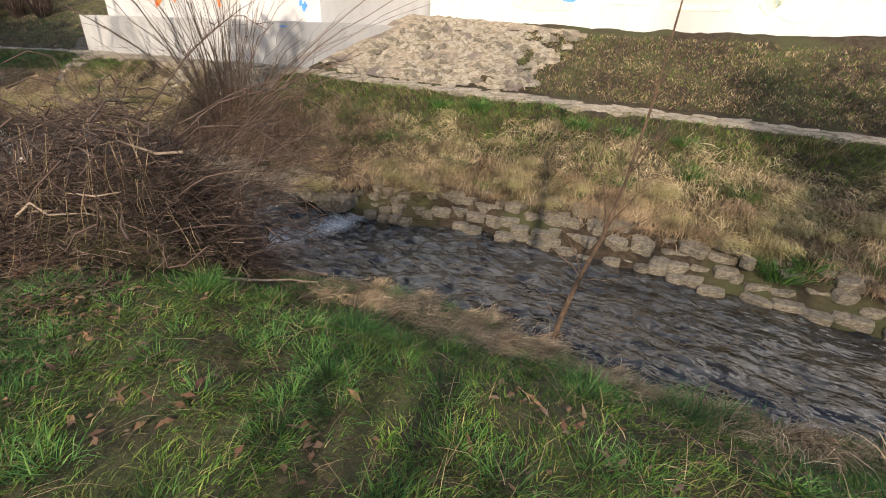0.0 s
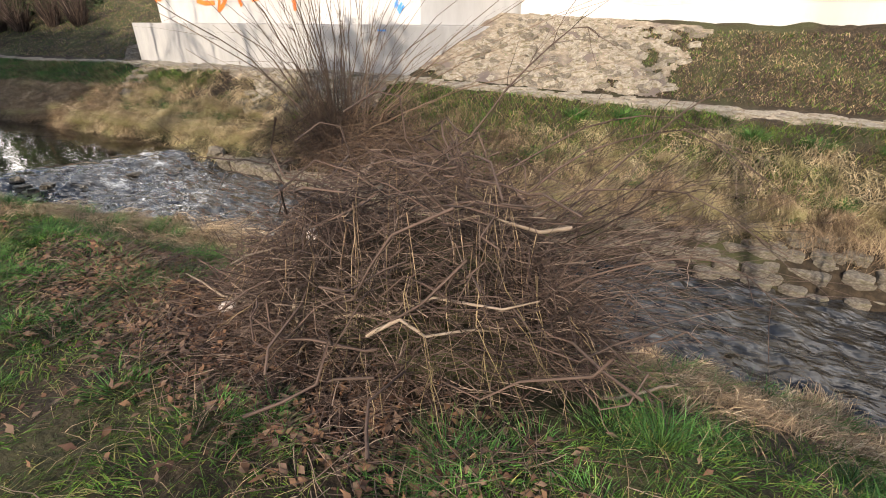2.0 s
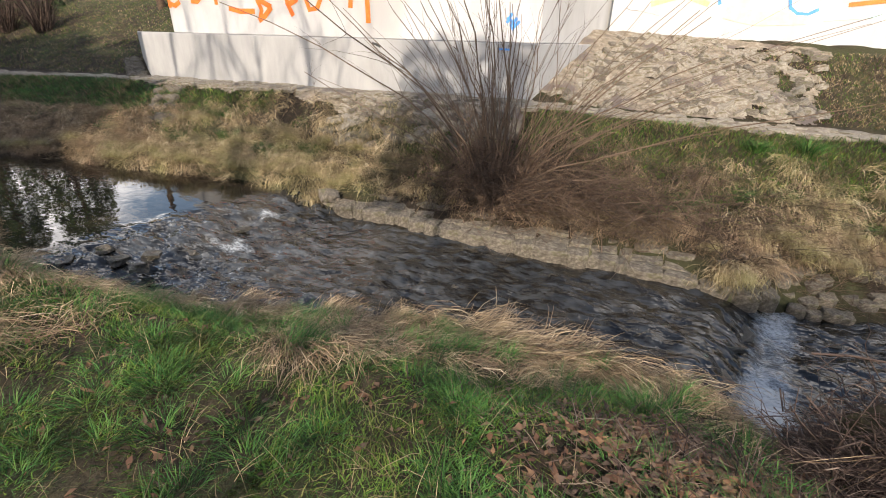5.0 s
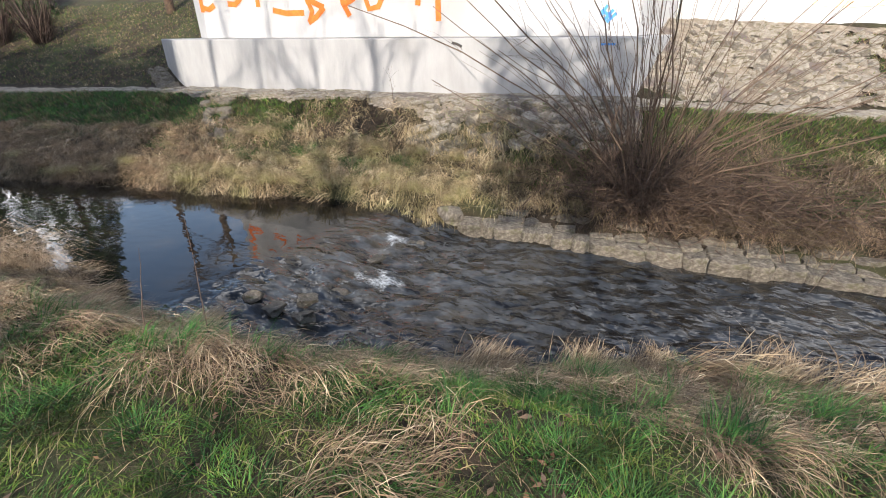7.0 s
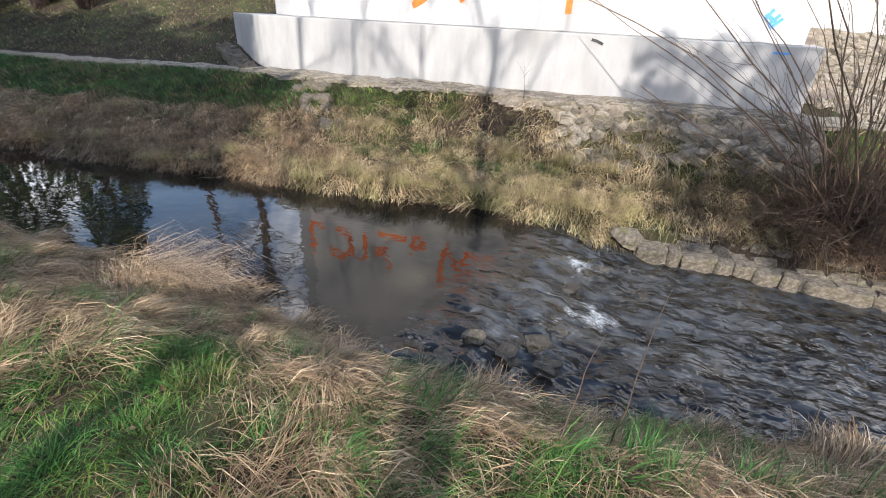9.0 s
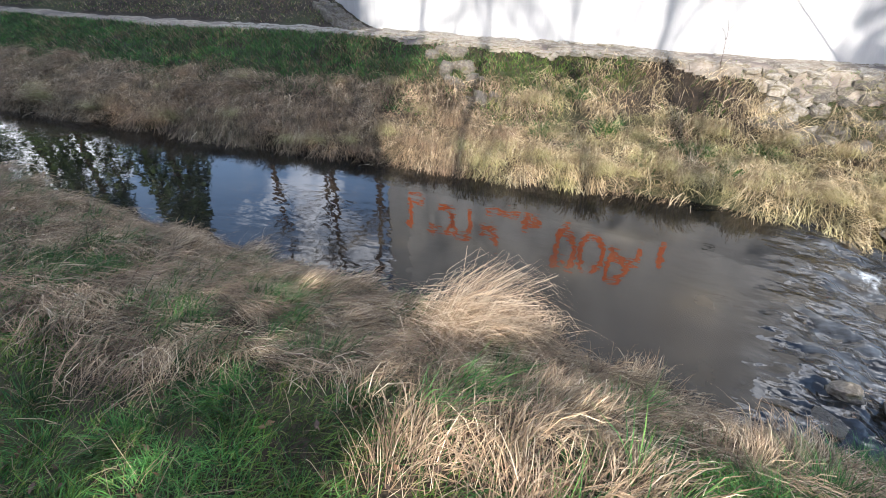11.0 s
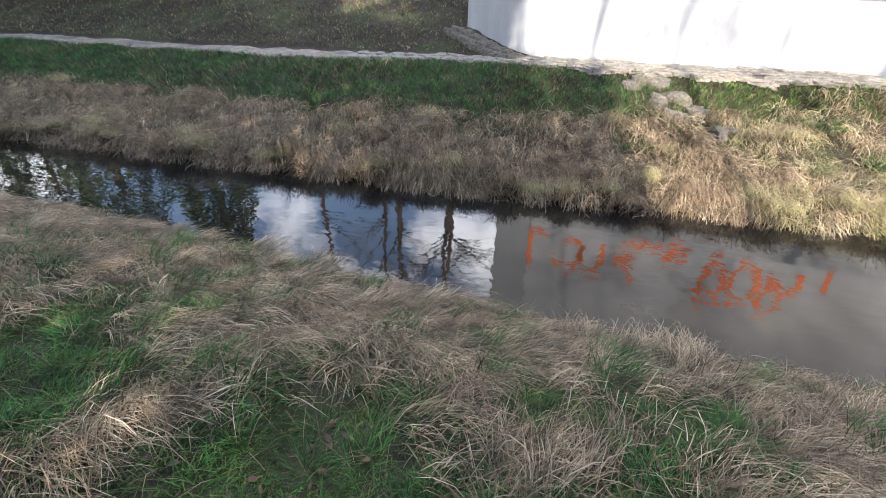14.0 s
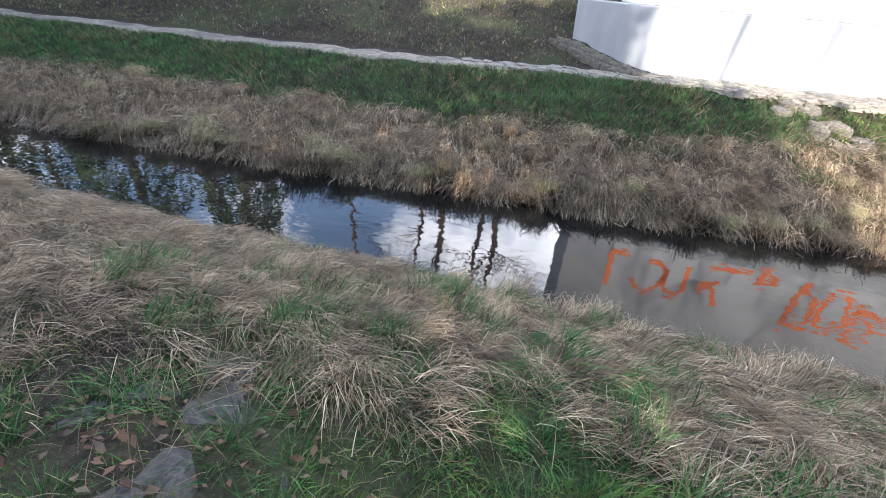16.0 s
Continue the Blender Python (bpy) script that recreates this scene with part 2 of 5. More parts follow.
def arrays_mesh(name, verts, faces, material, smooth=False):
    """A mesh from numpy vertices and a list of (k, 3) or (k, 4) face arrays."""
    me = bpy.data.meshes.new(name)
    me.vertices.add(len(verts))
    me.vertices.foreach_set("co", np.asarray(verts, dtype=np.float32).ravel())
    loops = np.concatenate([f.ravel() for f in faces]).astype(np.int32)
    sizes = np.concatenate([np.full(len(f), f.shape[1]) for f in faces]).astype(np.int32)
    starts = np.concatenate([[0], np.cumsum(sizes)[:-1]]).astype(np.int32)
    me.loops.add(len(loops))
    me.loops.foreach_set("vertex_index", loops)
    me.polygons.add(len(sizes))
    me.polygons.foreach_set("loop_start", starts)
    me.polygons.foreach_set("loop_total", sizes)
    if smooth:
        me.polygons.foreach_set("use_smooth", np.ones(len(sizes), dtype=bool))
    me.materials.append(material)
    me.update(calc_edges=True)
    return me


def part(name, bm, material, parent, label=""):
    """Links a bmesh or a mesh as one object under a thing."""
    if isinstance(bm, bmesh.types.BMesh):
        me = bpy.data.meshes.new(name)
        bm.to_mesh(me)
        bm.free()
        me.materials.append(material)
    else:
        me = bm
    ob = new(name, me)
    ob.parent = parent
    return tagged(ob, label=label)


def empty(name, at, label, category, group="", kind=""):
    e = new(name)
    e.location = at
    return tagged(e, label, category, group, kind)


def prism(points, z0, z1):
    bm = bmesh.new()
    low = [bm.verts.new((x, y, z0)) for x, y in points]
    high = [bm.verts.new((x, y, z1)) for x, y in points]
    bm.faces.new(low[::-1])
    bm.faces.new(high)
    for i in range(len(points)):
        j = (i + 1) % len(points)
        bm.faces.new((low[i], low[j], high[j], high[i]))
    return bm


def value_noise(x, y, seed=0):
    """Smooth noise in 0..1 on arrays."""
    xi, yi = np.floor(x).astype(int), np.floor(y).astype(int)
    fx, fy = x - xi, y - yi
    fx, fy = fx * fx * (3 - 2 * fx), fy * fy * (3 - 2 * fy)

    def h(a, b):
        n = (a * 374761393 + b * 668265263 + seed * 974711) & 0x7FFFFFFF
        n = ((n ^ (n >> 13)) * 1274126177) & 0x7FFFFFFF
        return ((n ^ (n >> 16)) & 0xFFFF) / 65535.0
    return (h(xi, yi) * (1 - fx) + h(xi + 1, yi) * fx) * (1 - fy) + (h(xi, yi + 1) * (1 - fx) + h(xi + 1, yi + 1) * fx) * fy


def fractal(x, y, scale, seed=0):
    return (value_noise(x * scale, y * scale, seed) + 0.5 * value_noise(x * scale * 2.1, y * scale * 2.1, seed + 1) + 0.25 * value_noise(x * scale * 4.3, y * scale * 4.3, seed + 2)) / 1.75


# ---- terrain: cross-sections of the valley, which vary along x ----
KX = [-45, -30, -25, -20, -16, -13, -10, -8, -5, -2.5, 0, 3, 12]


def along(x, values):
    return np.interp(x, KX, values)


def water_level(x, y):
    """Pool, first riffle, second chute, lower run."""
    a = x + 12.1 - 0.3 * (y - 4.3)
    b = x + 5.25 - 0.3 * (y - 4.3)
    z = -0.56 - 0.2 * np.clip((a + 0.4) / 1.3, 0, 1) - 0.06 * np.clip((a - 1) / 6, 0, 1)
    return z - 0.33 * np.clip((b + 0.25) / 0.6, 0, 1) - 0.04 * np.clip(b / 6, 0, 1)


def near_shore(x):
    return along(x, [3.5, 3.5, 3.4, 3.05, 2.85, 2.4, 2.95, 3.5, 3.55, 4.2, 4.1, 4.2, 4.2]) + 0.16 * (value_noise(x * 1.3, x * 0 + 3.3, 5) - 0.5)


def far_shore(x):
    return along(x, [5.6, 5.5, 5.5, 5.65, 6.0, 6.2, 5.9, 5.75, 5.7, 6.65, 6.65, 6.5, 6.6]) + 0.12 * (value_noise(x * 1.1, x * 0 + 7.7, 6) - 0.5)


def lawn_edge(x):
    return along(x, [1.4, 1.4, 1.4, 1.2, 1.1, 1.2, 1.5, 1.6, 1.6, 1.7, 1.9, 2.0, 2.0])


def lawn_z(x):
    return along(x, [0.25, 0.25, 0.24, 0.25, 0.3, 0.42, 0.3, 0.22, 0.2, 0.2, 0.2, 0.2, 0.2])


def path_near(x):
    return along(x, [9.2, 9.3, 9.35, 9.35, 9.1, 8.8, 8.65, 8.5, 9.45, 9.8, 9.9, 9.9, 9.9])


def path_z(x):
    return along(x, [0.5, 0.52, 0.56, 0.7, 0.76, 0.8, 0.83, 0.85, 0.64, 0.56, 0.5, 0.44, 0.4])


def ground_z(x, y):
    """Height of the bare ground."""
    x, y = np.asarray(x, float), np.asarray(y, float)
    shape = np.broadcast(x, y).shape
    x, y = np.broadcast_to(x, shape).ravel(), np.broadcast_to(y, shape).ravel()
    yn, yf, yl, zl, yp, zp = near_shore(x), far_shore(x), lawn_edge(x), lawn_z(x), path_near(x), path_z(x)
    wn_, wf = water_level(x, yn), water_level(x, yf)
    o = np.ones_like(x)
    slope_run = np.interp(x, [-45, -22, -8, -5, 12], [12.0, 12.0, 3.6, 3.3, 3.3])
    slope_top = np.interp(x, [-45, -22, -8, -5, 12], [5.6, 5.7, 2.25, 2.15, 2.1])
    ys = [o * -600, o * -12, o * -3, o * 0, yl, yn - 0.4, yn, yn + 0.5, yf - 0.5, yf, yf + 0.25, yf + 1.3, yp, yp + 0.75, yp + 0.75 + slope_run, o * 24, o * 800]
    zs = [o * 0.6, zl + 0.35, zl + 0.12, zl + 0.07, zl, wn_ + 0.26, wn_ - 0.03, wn_ - 0.3, wf - 0.3, wf - 0.03, wf + 0.2,
          along(x, [-0.16, -0.12, -0.07, -0.02, -0.1, -0.14, -0.18, -0.2, -0.35, -0.35, -0.35, -0.35, -0.35]), zp, zp + 0.05, slope_top, slope_top + 0.2, o * 3.0]
    z = np.array(zs[0])
    for i in range(len(ys) - 1):
        f = np.clip((y - ys[i]) / np.maximum(ys[i + 1] - ys[i], 1e-6), 0, 1)
        z = z + (zs[i + 1] - zs[i]) * f
    on_path = np.clip(1 - np.abs(y - yp - 0.37) / 0.6, 0, 1)
    rough = (fractal(x, y, 1.7, 3) - 0.5) * 0.14 + (fractal(x, y, 6.0, 9) - 0.5) * 0.05
    z = z + rough * (1 - 0.8 * on_path) * np.clip(1 - np.abs(y) / 200, 0, 1)
    return z.reshape(shape)


def axis(lo, hi, step, far):
    mid = np.arange(lo, hi + step / 2, step)
    out = np.geomspace(step * 3, far, 22)
    return np.concatenate([lo - out[::-1], mid, hi + out])


gx, gy = axis(-36, 7, 0.13, 500), axis(-4, 15, 0.11, 500)
XX, YY = np.meshgrid(gx, gy, indexing="ij")
ZZ = ground_z(XX, YY)
idx = np.arange(XX.size).reshape(XX.shape)
quads = np.stack([idx[:-1, :-1], idx[1:, :-1], idx[1:, 1:], idx[:-1, 1:]], -1).reshape(-1, 4)
ground = new("ground", arrays_mesh("ground", np.stack([XX, YY, ZZ], -1).reshape(-1, 3), [quads], SOIL, True))
tagged(ground, "brown earth banks and grassy valley of a small stream", "ground", kind="structure")

# ---- water ----
wx = np.concatenate([np.arange(-60, -14, 0.25), np.arange(-14, 9, 0.05)])
wt = np.linspace(0, 1, 64)
WX, WT = np.meshgrid(wx, wt, indexing="ij")
WY = (near_shore(WX) - 0.35) * (1 - WT) + (far_shore(WX) + 0.35) * WT
WZ = water_level(WX, WY)
a_ = WX + 12.1 - 0.3 * (WY - 4.3)
b_ = WX + 5.25 - 0.3 * (WY - 4.3)
run = np.clip((a_ + 0.9) / 0.8, 0, 1) * np.interp(b_, [-8, -3, -1, 1.5, 4, 8], [1.0, 0.75, 0.6, 1.0, 0.7, 0.6])
wave = (fractal(WX * 0.9, WY * 1.3, 2.4, 21) - 0.5) * 0.16 + (fractal(WX * 1.1, WY * 1.2, 5.0, 25) - 0.5) * 0.1
WZ = WZ + run * wave
steep = 0.6 * np.exp(-((a_ - 0.3) / 0.8) ** 2) * np.clip((fractal(WX, WY, 6.5, 31) - 0.5) * 4, 0, 0.8) + 1.15 * np.exp(-((b_ - 0.45) / 0.35) ** 2) * (0.4 + 0.6 * fractal(WX, WY, 2.2, 33))
splash = sum(h * np.exp(-((WX - x) / w) ** 2 - ((WY - y) / 0.16) ** 2) for x, y, w, h in ((-11.45, 4.05, 0.25, 0.75), (-11.0, 4.25, 0.45, 0.5), (-11.8, 5.1, 0.35, 0.6), (-10.6, 4.8, 0.5, 0.5), (-8.25, 4.75, 0.35, 0.65), (-7.7, 4.7, 0.35, 0.45), (-10.9, 5.4, 0.3, 0.45))) * np.clip(fractal(WX * 0.7, WY * 1.3, 7.0, 37) * 2.4 - 0.8, 0.0, 0.62)
foam = np.clip(steep + splash + run * (0.62 * fractal(WX, WY, 1.9, 35) + 2.4 * np.clip(wave, 0, 1) - 0.12), 0, 1.2)
flow = 0.015 + 0.09 * fractal(WX, WY, 0.5, 55) ** 2 + 1.0 * run
idx = np.arange(WX.size).reshape(WX.shape)
quads = np.stack([idx[:-1, :-1], idx[1:, :-1], idx[1:, 1:], idx[:-1, 1:]], -1).reshape(-1, 4)
wme = arrays_mesh("water", np.stack([WX, WY, WZ], -1).reshape(-1, 3), [quads], WATER, True)
for key, val in (("foam", foam), ("flow", flow)):
    at = wme.attributes.new(key, "FLOAT", "POINT")
    at.data.foreach_set("value", val.astype(np.float32).ravel())
tagged(new("water", wme), "dark brown stream with a still pool and foaming riffles", "water", kind="structure")

# ---- bridge abutment and wing wall ----
abut = empty("abutment", (-14, 10, 0.8), "white-painted concrete bridge abutment on a stepped plinth", "abutment", kind="structure")
abut.location = (0, 0, 0)
plinth = part("plinth", prism([(-21.75, 11.25), (-19.98, 10.04), (-8.45, 9.2), (-7.2, 13.6), (-7.2, 15.5), (-21.75, 15.5)], -0.5, 1.95), PLINTH, abut, "grey-white concrete plinth")
upper = part("wall_face", prism([(-20.7, 11.75), (-19.6, 10.85), (-8.5, 10.03), (-7.4, 13.9), (-7.4, 15.3), (-20.7, 15.3)], 1.954, 8.0), CONCRETE, abut, "tall white wall with spray paint")
for ob in (plinth, upper):
    bv = ob.modifiers.new("edge", "BEVEL")
    bv.width, bv.segments = 0.02, 2
wing = new("wall_wing", None)
wing.location = (0, 0, 0)
tagged(wing, "white wing wall with faded colourful graffiti above the embankment", "wall", kind="structure")
part("wall_face", prism([(-7.35, 13.62), (14, 14.05), (14, 14.45), (-7.35, 14.1)], 1.0, 6.5), CONCRETE, wing)

# ---- spray paint on the walls ----
def stroke(points, width, z_only=False):
    """A flat ribbon through (u, z) points, in the plane u-z."""
    p = np.array(points, float)
    d = np.gradient(p, axis=0)
    d /= np.linalg.norm(d, axis=1)[:, None] + 1e-9
    n = np.stack([-d[:, 1], d[:, 0]], 1) * width / 2
    return p + n, p - n


def paint(name, strokes, width, material, origin, way, parent):
    """Ribbons of paint 4 mm proud of a wall that passes origin and runs along way."""
    bm = bmesh.new()
    for k, s in enumerate(strokes):
        a, b = stroke(s, width)
        out = Vector((way[1], -way[0])) * (0.012 + 0.0015 * k)
        def place(q):
            return (origin[0] + way[0] * q[0] + out.x, origin[1] + way[1] * q[0] + out.y, q[1])
        va, vb = [bm.verts.new(place(q)) for q in a], [bm.verts.new(place(q)) for q in b]
        for i in range(len(a) - 1):
            bm.faces.new((va[i], vb[i], vb[i + 1], va[i + 1]))
    return part(name, bm, material, parent)


def arc(u, z, ru, rz, a0, a1, n=10):
    return [(u + ru * math.cos(radians(a)), z + rz * math.sin(radians(a))) for a in np.linspace(a0, a1, n)]


SOOT = mat("dark stain", [(0.03, 0.03, 0.03), (0.06, 0.06, 0.06)], 8, 4, 0.8, 0.1)
w_way = Vector((11.1, -0.82)).normalized()
W0 = (-19.6, 10.85)
tag_ = "orange spray-painted lettering strokes"
letters = [
    [[(0.02, 2.6), (0.03, 3.1), (0.06, 3.75)], [(0.03, 2.72), (0.25, 2.66), (0.48, 2.76)]],
    [[(0.95, 2.78), (1.2, 2.76), (1.4, 2.88), (1.44, 3.2), (1.3, 3.55), (1.05, 3.68), (0.78, 3.6), (0.68, 3.38)]],
    [[(1.42, 2.88), (1.46, 3.3), (1.62, 3.62), (1.82, 3.62), (1.96, 3.4), (1.95, 2.68)]],
    [[(2.24, 3.02), (2.5, 3.1), (2.68, 3.3), (2.82, 3.66)], [(2.3, 3.3), (2.5, 3.12), (2.75, 2.95)]],
    [[(2.4, 2.6), (2.8, 2.52), (3.35, 2.52)]],
    [[(3.45, 2.3), (3.7, 2.42), (3.95, 2.62)], [(3.95, 2.62), (3.7, 2.72), (3.46, 2.84)], [(3.46, 2.84), (3.6, 2.55), (3.5, 2.32)]],
    [[(4.42, 3.82), (4.46, 3.25), (4.5, 2.7), (4.66, 2.42)], [(4.5, 2.66), (4.8, 2.78), (4.94, 3.1), (4.92, 3.78)], [(4.42, 3.82), (4.66, 3.6), (4.92, 3.78)]],
    [[(5.24, 3.7), (5.1, 3.3), (5.08, 2.9), (5.2, 2.56), (5.45, 2.6), (5.64, 2.9), (5.66, 3.35), (5.48, 3.66), (5.24, 3.7)]],
    [[(5.8, 2.8), (6.1, 3.0), (6.3, 3.38), (6.15, 3.75), (5.86, 3.8), (5.8, 3.45), (5.9, 3.1), (5.8, 2.8)], [(5.95, 3.1), (6.25, 3.2), (6.5, 3.0), (6.45, 2.6)]],
    [[(6.95, 2.28), (6.94, 2.75), (7.0, 3.0)]],
]
for s in letters:
    tagged(paint("spray_paint", s, 0.13, ORANGE, W0, w_way, upper), tag_)
tagged(paint("spray_paint", [[(10.4, 2.32), (10.5, 2.5)], [(10.48, 2.25), (10.62, 2.42)], [(10.4, 2.42), (10.58, 2.3)], [(10.52, 2.2), (10.68, 2.36)]], 0.06, BLUE, W0, w_way, upper), "small blue spray-painted diamond")
p_way = Vector((-8.45 + 19.98, 9.2 - 10.04)).normalized()
tagged(paint("spray_paint", [[(10.85, 1.83), (11.1, 1.83)]], 0.035, BLUE, (-19.98, 10.04), p_way, plinth), "short blue spray-painted dash")
tagged(paint("stain", [[(7.9, 1.86), (8.0, 1.84), (8.12, 1.79)]], 0.05, SOOT, (-19.98, 10.04), p_way, plinth), "short dark mark on the plinth")
wv = Vector((21.35, 0.43)).normalized()
WG = (-7.35, 13.62)
faded = [
    (PEACH, [[(2.6, 2.75), (3.3, 2.6), (4.3, 2.65)], [(8.6, 2.55), (9.0, 2.9), (9.3, 3.3)]], 0.3), (TEAL, [[(4.6, 2.65), (5.4, 2.72), (6.4, 2.7)], arc(9.3, 2.9, 0.5, 0.5, 180, 330)], 0.16),
    (BLUE, [arc(3.0, 3.0, 0.6, 0.3, 0, 200), arc(4.2, 3.0, 0.35, 0.3, 0, 320)], 0.07), (ORANGE, [[(5.0, 2.9), (5.8, 3.0)], arc(6.7, 3.1, 0.3, 0.3, 200, 420)], 0.09),
    (YELLOW, [[(0.9, 2.9), (1.6, 3.1), (2.2, 2.9)]], 0.12), (TEAL, [[(7.2, 2.8), (7.9, 3.1), (8.3, 2.75)]], 0.12), (PEACH, [[(6.6, 2.6), (8.0, 2.58)]], 0.14),
]
for material, s, wd in faded:
    tagged(paint("spray_paint", s, wd, material, WG, wv, wing.children[0]), "faded colourful graffiti strokes")
# ---- grass ----
def blades(name, base, height, width, lean, heading, material, label="", parent=None, category="grass", droop=0.5, far=False):
    """Many curved blades as one mesh: seven vertices and three faces each."""
    n = len(base)
    spin = rng.uniform(0, 2 * np.pi, n)
    side = np.stack([np.cos(spin), np.sin(spin), np.zeros(n)], 1)
    fwd = np.stack([np.cos(heading), np.sin(heading), np.zeros(n)], 1)
    rows = (0.0, 0.55, 1.0) if far else (0.0, 0.42, 0.76, 1.0)
    last = len(rows) - 1
    verts = np.zeros((n, 2 * last + 1, 3))
    for i, t in enumerate(rows):
        up = height * (t - droop * lean * t ** 2.2 * 0.5)
        pt = base + fwd * (height * lean * t ** 1.6)[:, None]
        pt[:, 2] += up
        if i < last:
            w = side * (width * (0.85 if far else 0.6) * (1 - 0.55 * t))[:, None]
            verts[:, 2 * i], verts[:, 2 * i + 1] = pt - w, pt + w
        else:
            verts[:, 2 * last] = pt
    o = (np.arange(n) * (2 * last + 1))[:, None]
    q = np.concatenate([o + [2 * i, 2 * i + 1, 2 * i + 3, 2 * i + 2] for i in range(last - 1)])
    me = arrays_mesh(name, verts.reshape(-1, 3), [q, o + [2 * last - 2, 2 * last - 1, 2 * last]], material)
    ob = new(name, me)
    if parent:
        ob.parent = parent
        return tagged(ob, label)
    return tagged(ob, label, category, kind="stuff")


def strands(name, base, length, width, rise, heading, material, label="", loose=True):
    """Long fine stems that rise, arch over and lie down along the ground."""
    n = len(base)
    fwd = np.stack([np.cos(heading), np.sin(heading), np.zeros(n)], 1)
    turn = heading + rng.normal(0, 0.5, n)
    tip = np.stack([np.cos(turn), np.sin(turn), np.zeros(n)], 1)
    spin = heading + np.pi / 2 + rng.normal(0, 0.5, n)
    side = np.stack([np.cos(spin), np.sin(spin), rng.normal(0, 0.4, n)], 1)
    floor_z = base[:, 2]
    verts = np.zeros((n, 7, 3))
    for i, t in enumerate((0.0, 0.33, 0.68, 1.0)):
        pt = base + fwd * (length * 0.85 * t ** 1.2)[:, None] + (tip - fwd) * (length * 0.5 * t * t)[:, None]
        pt[:, 2] += length * rise * (2.2 * t - 1.9 * t * t)
        if loose and t:
            drop = ground_z(pt[:, 0], pt[:, 1]) - floor_z
            pt[:, 2] = np.maximum(pt[:, 2] + np.clip(drop, -0.4, 0.4) * t * 0.85, floor_z + drop + 0.012)
        if i < 3:
            w = side * (width * (1 - 0.5 * t))[:, None]
            verts[:, 2 * i], verts[:, 2 * i + 1] = pt - w, pt + w
        else:
            verts[:, 6] = pt
    o = (np.arange(n) * 7)[:, None]
    q = np.concatenate([o + [0, 1, 3, 2], o + [2, 3, 5, 4]])
    ob = new(name, arrays_mesh(name, verts.reshape(-1, 3), [q, o + [4, 5, 6]], material))
    return tagged(ob, label, "grass", kind="stuff")


def clumps(centres, per, spread, heading):
    """per stems round each centre: their feet and headings, which keep to the clump's own way."""
    k = np.repeat(np.arange(len(centres)), per)
    off = rng.normal(0, spread, (len(k), 2))
    own = heading(centres[:, 0], centres[:, 1]) + rng.normal(0, 0.45, len(centres))
    x, y = centres[k, 0] + off[:, 0], centres[k, 1] + off[:, 1]
    way = own[k] + rng.normal(0, 0.3, len(k)) + np.clip(np.sin(np.arctan2(off[:, 1], off[:, 0]) - own[k]) * 0.45, -0.5, 0.5)
    bulge = 0.09 * np.exp(-(off ** 2).sum(1) / (2 * spread ** 2)) * rng.uniform(0.3, 1.0, len(k))
    return np.stack([x, y, ground_z(x, y) - 0.01 + bulge], 1), way


def scatter(n, x0, x1, y_lo, y_hi, keep):
    """n random places between two lines y_lo(x), y_hi(x), kept by chance keep(x, y)."""
    x = rng.uniform(x0, x1, n)
    lo, hi = y_lo(x), y_hi(x)
    y = lo + (hi - lo) * rng.uniform(0, 1, n)
    k = rng.uniform(0, 1, n) < keep(x, y)
    x, y = x[k], y[k]
    return np.stack([x, y, ground_z(x, y) - 0.01], 1)


def const(v):
    return lambda x: x * 0 + v


def in_pile(x, y):
    return (((x + 4.05) / 1.55) ** 2 + ((y - 2.2) / 1.2) ** 2) < 1


def strawness(x, y):
    """How much of the near bank is straw rather than green."""
    edge = np.interp(x, [-30, -22, -19, -15, -12.5, -10, -7, -3, 0, 4], [0.4, 0.65, 0.9, 0.7, 0.8, 1.2, 1.6, 2.7, 2.9, 3.0])
    return np.clip((y - edge) / 0.8 + (fractal(x, y, 1.1, 41) - 0.5) * 3.2, 0, 1)


def bare(x, y):
    return np.clip((fractal(x, y, 2.6, 51) - 0.58) * 8, 0, 1)


def leafy_strip(x, y):
    return np.clip(1.2 - (((x + 5.7) / 1.3) ** 2 + ((y - 1.5) / 0.7) ** 2), 0, 1)


def mud(x, y):
    return np.clip(1.4 - np.hypot((x + 23.4) / 0.75, (y - 0.65) / 0.5), 0, 0.85)


def sandy(x, y):
    """The worn strip at the foot of the abutment."""
    return (x > -20.2) & (x < -8.3) & (y > np.interp(x, [-20, -17, -14, -12, -8], [9.15, 9.0, 8.75, 8.25, 7.85]) + 0.5 * (fractal(x, y, 1.5, 181) - 0.5))


def size(n, lo, hi):
    return rng.uniform(lo, hi, n)


# near lawn
p = scatter(430000, -25, 3.2, const(-0.2), lambda x: near_shore(x) - 0.5, lambda x, y: (1 - 0.92 * strawness(x, y)) * (1 - 0.55 * bare(x, y)) * np.clip(fractal(x, y, 5.5, 57) * 3.2 - 0.6, 0.4, 1) * ~in_pile(x, y) * (1 - 0.9 * leafy_strip(x, y)) * (1 - mud(x, y)) * np.interp(y, [0, 0.8, 3], [0.7, 1, 0.9]))
n = len(p)
tall = 0.35 + 0.6 * fractal(p[:, 0], p[:, 1], 2.2, 61) + 0.9 * np.clip(fractal(p[:, 0], p[:, 1], 5.5, 57) - 0.3, 0, 1)
sweep = (fractal(p[:, 0], p[:, 1], 1.7, 63) - 0.5) * 9 + 0.6
blades("lawn_grass", p, size(n, 0.026, 0.08) * tall, size(n, 0.0026, 0.005), size(n, 0.5, 2.2), sweep + rng.normal(0, 0.9, n), GREEN, "short green lawn grass with yellow blades", far=True)
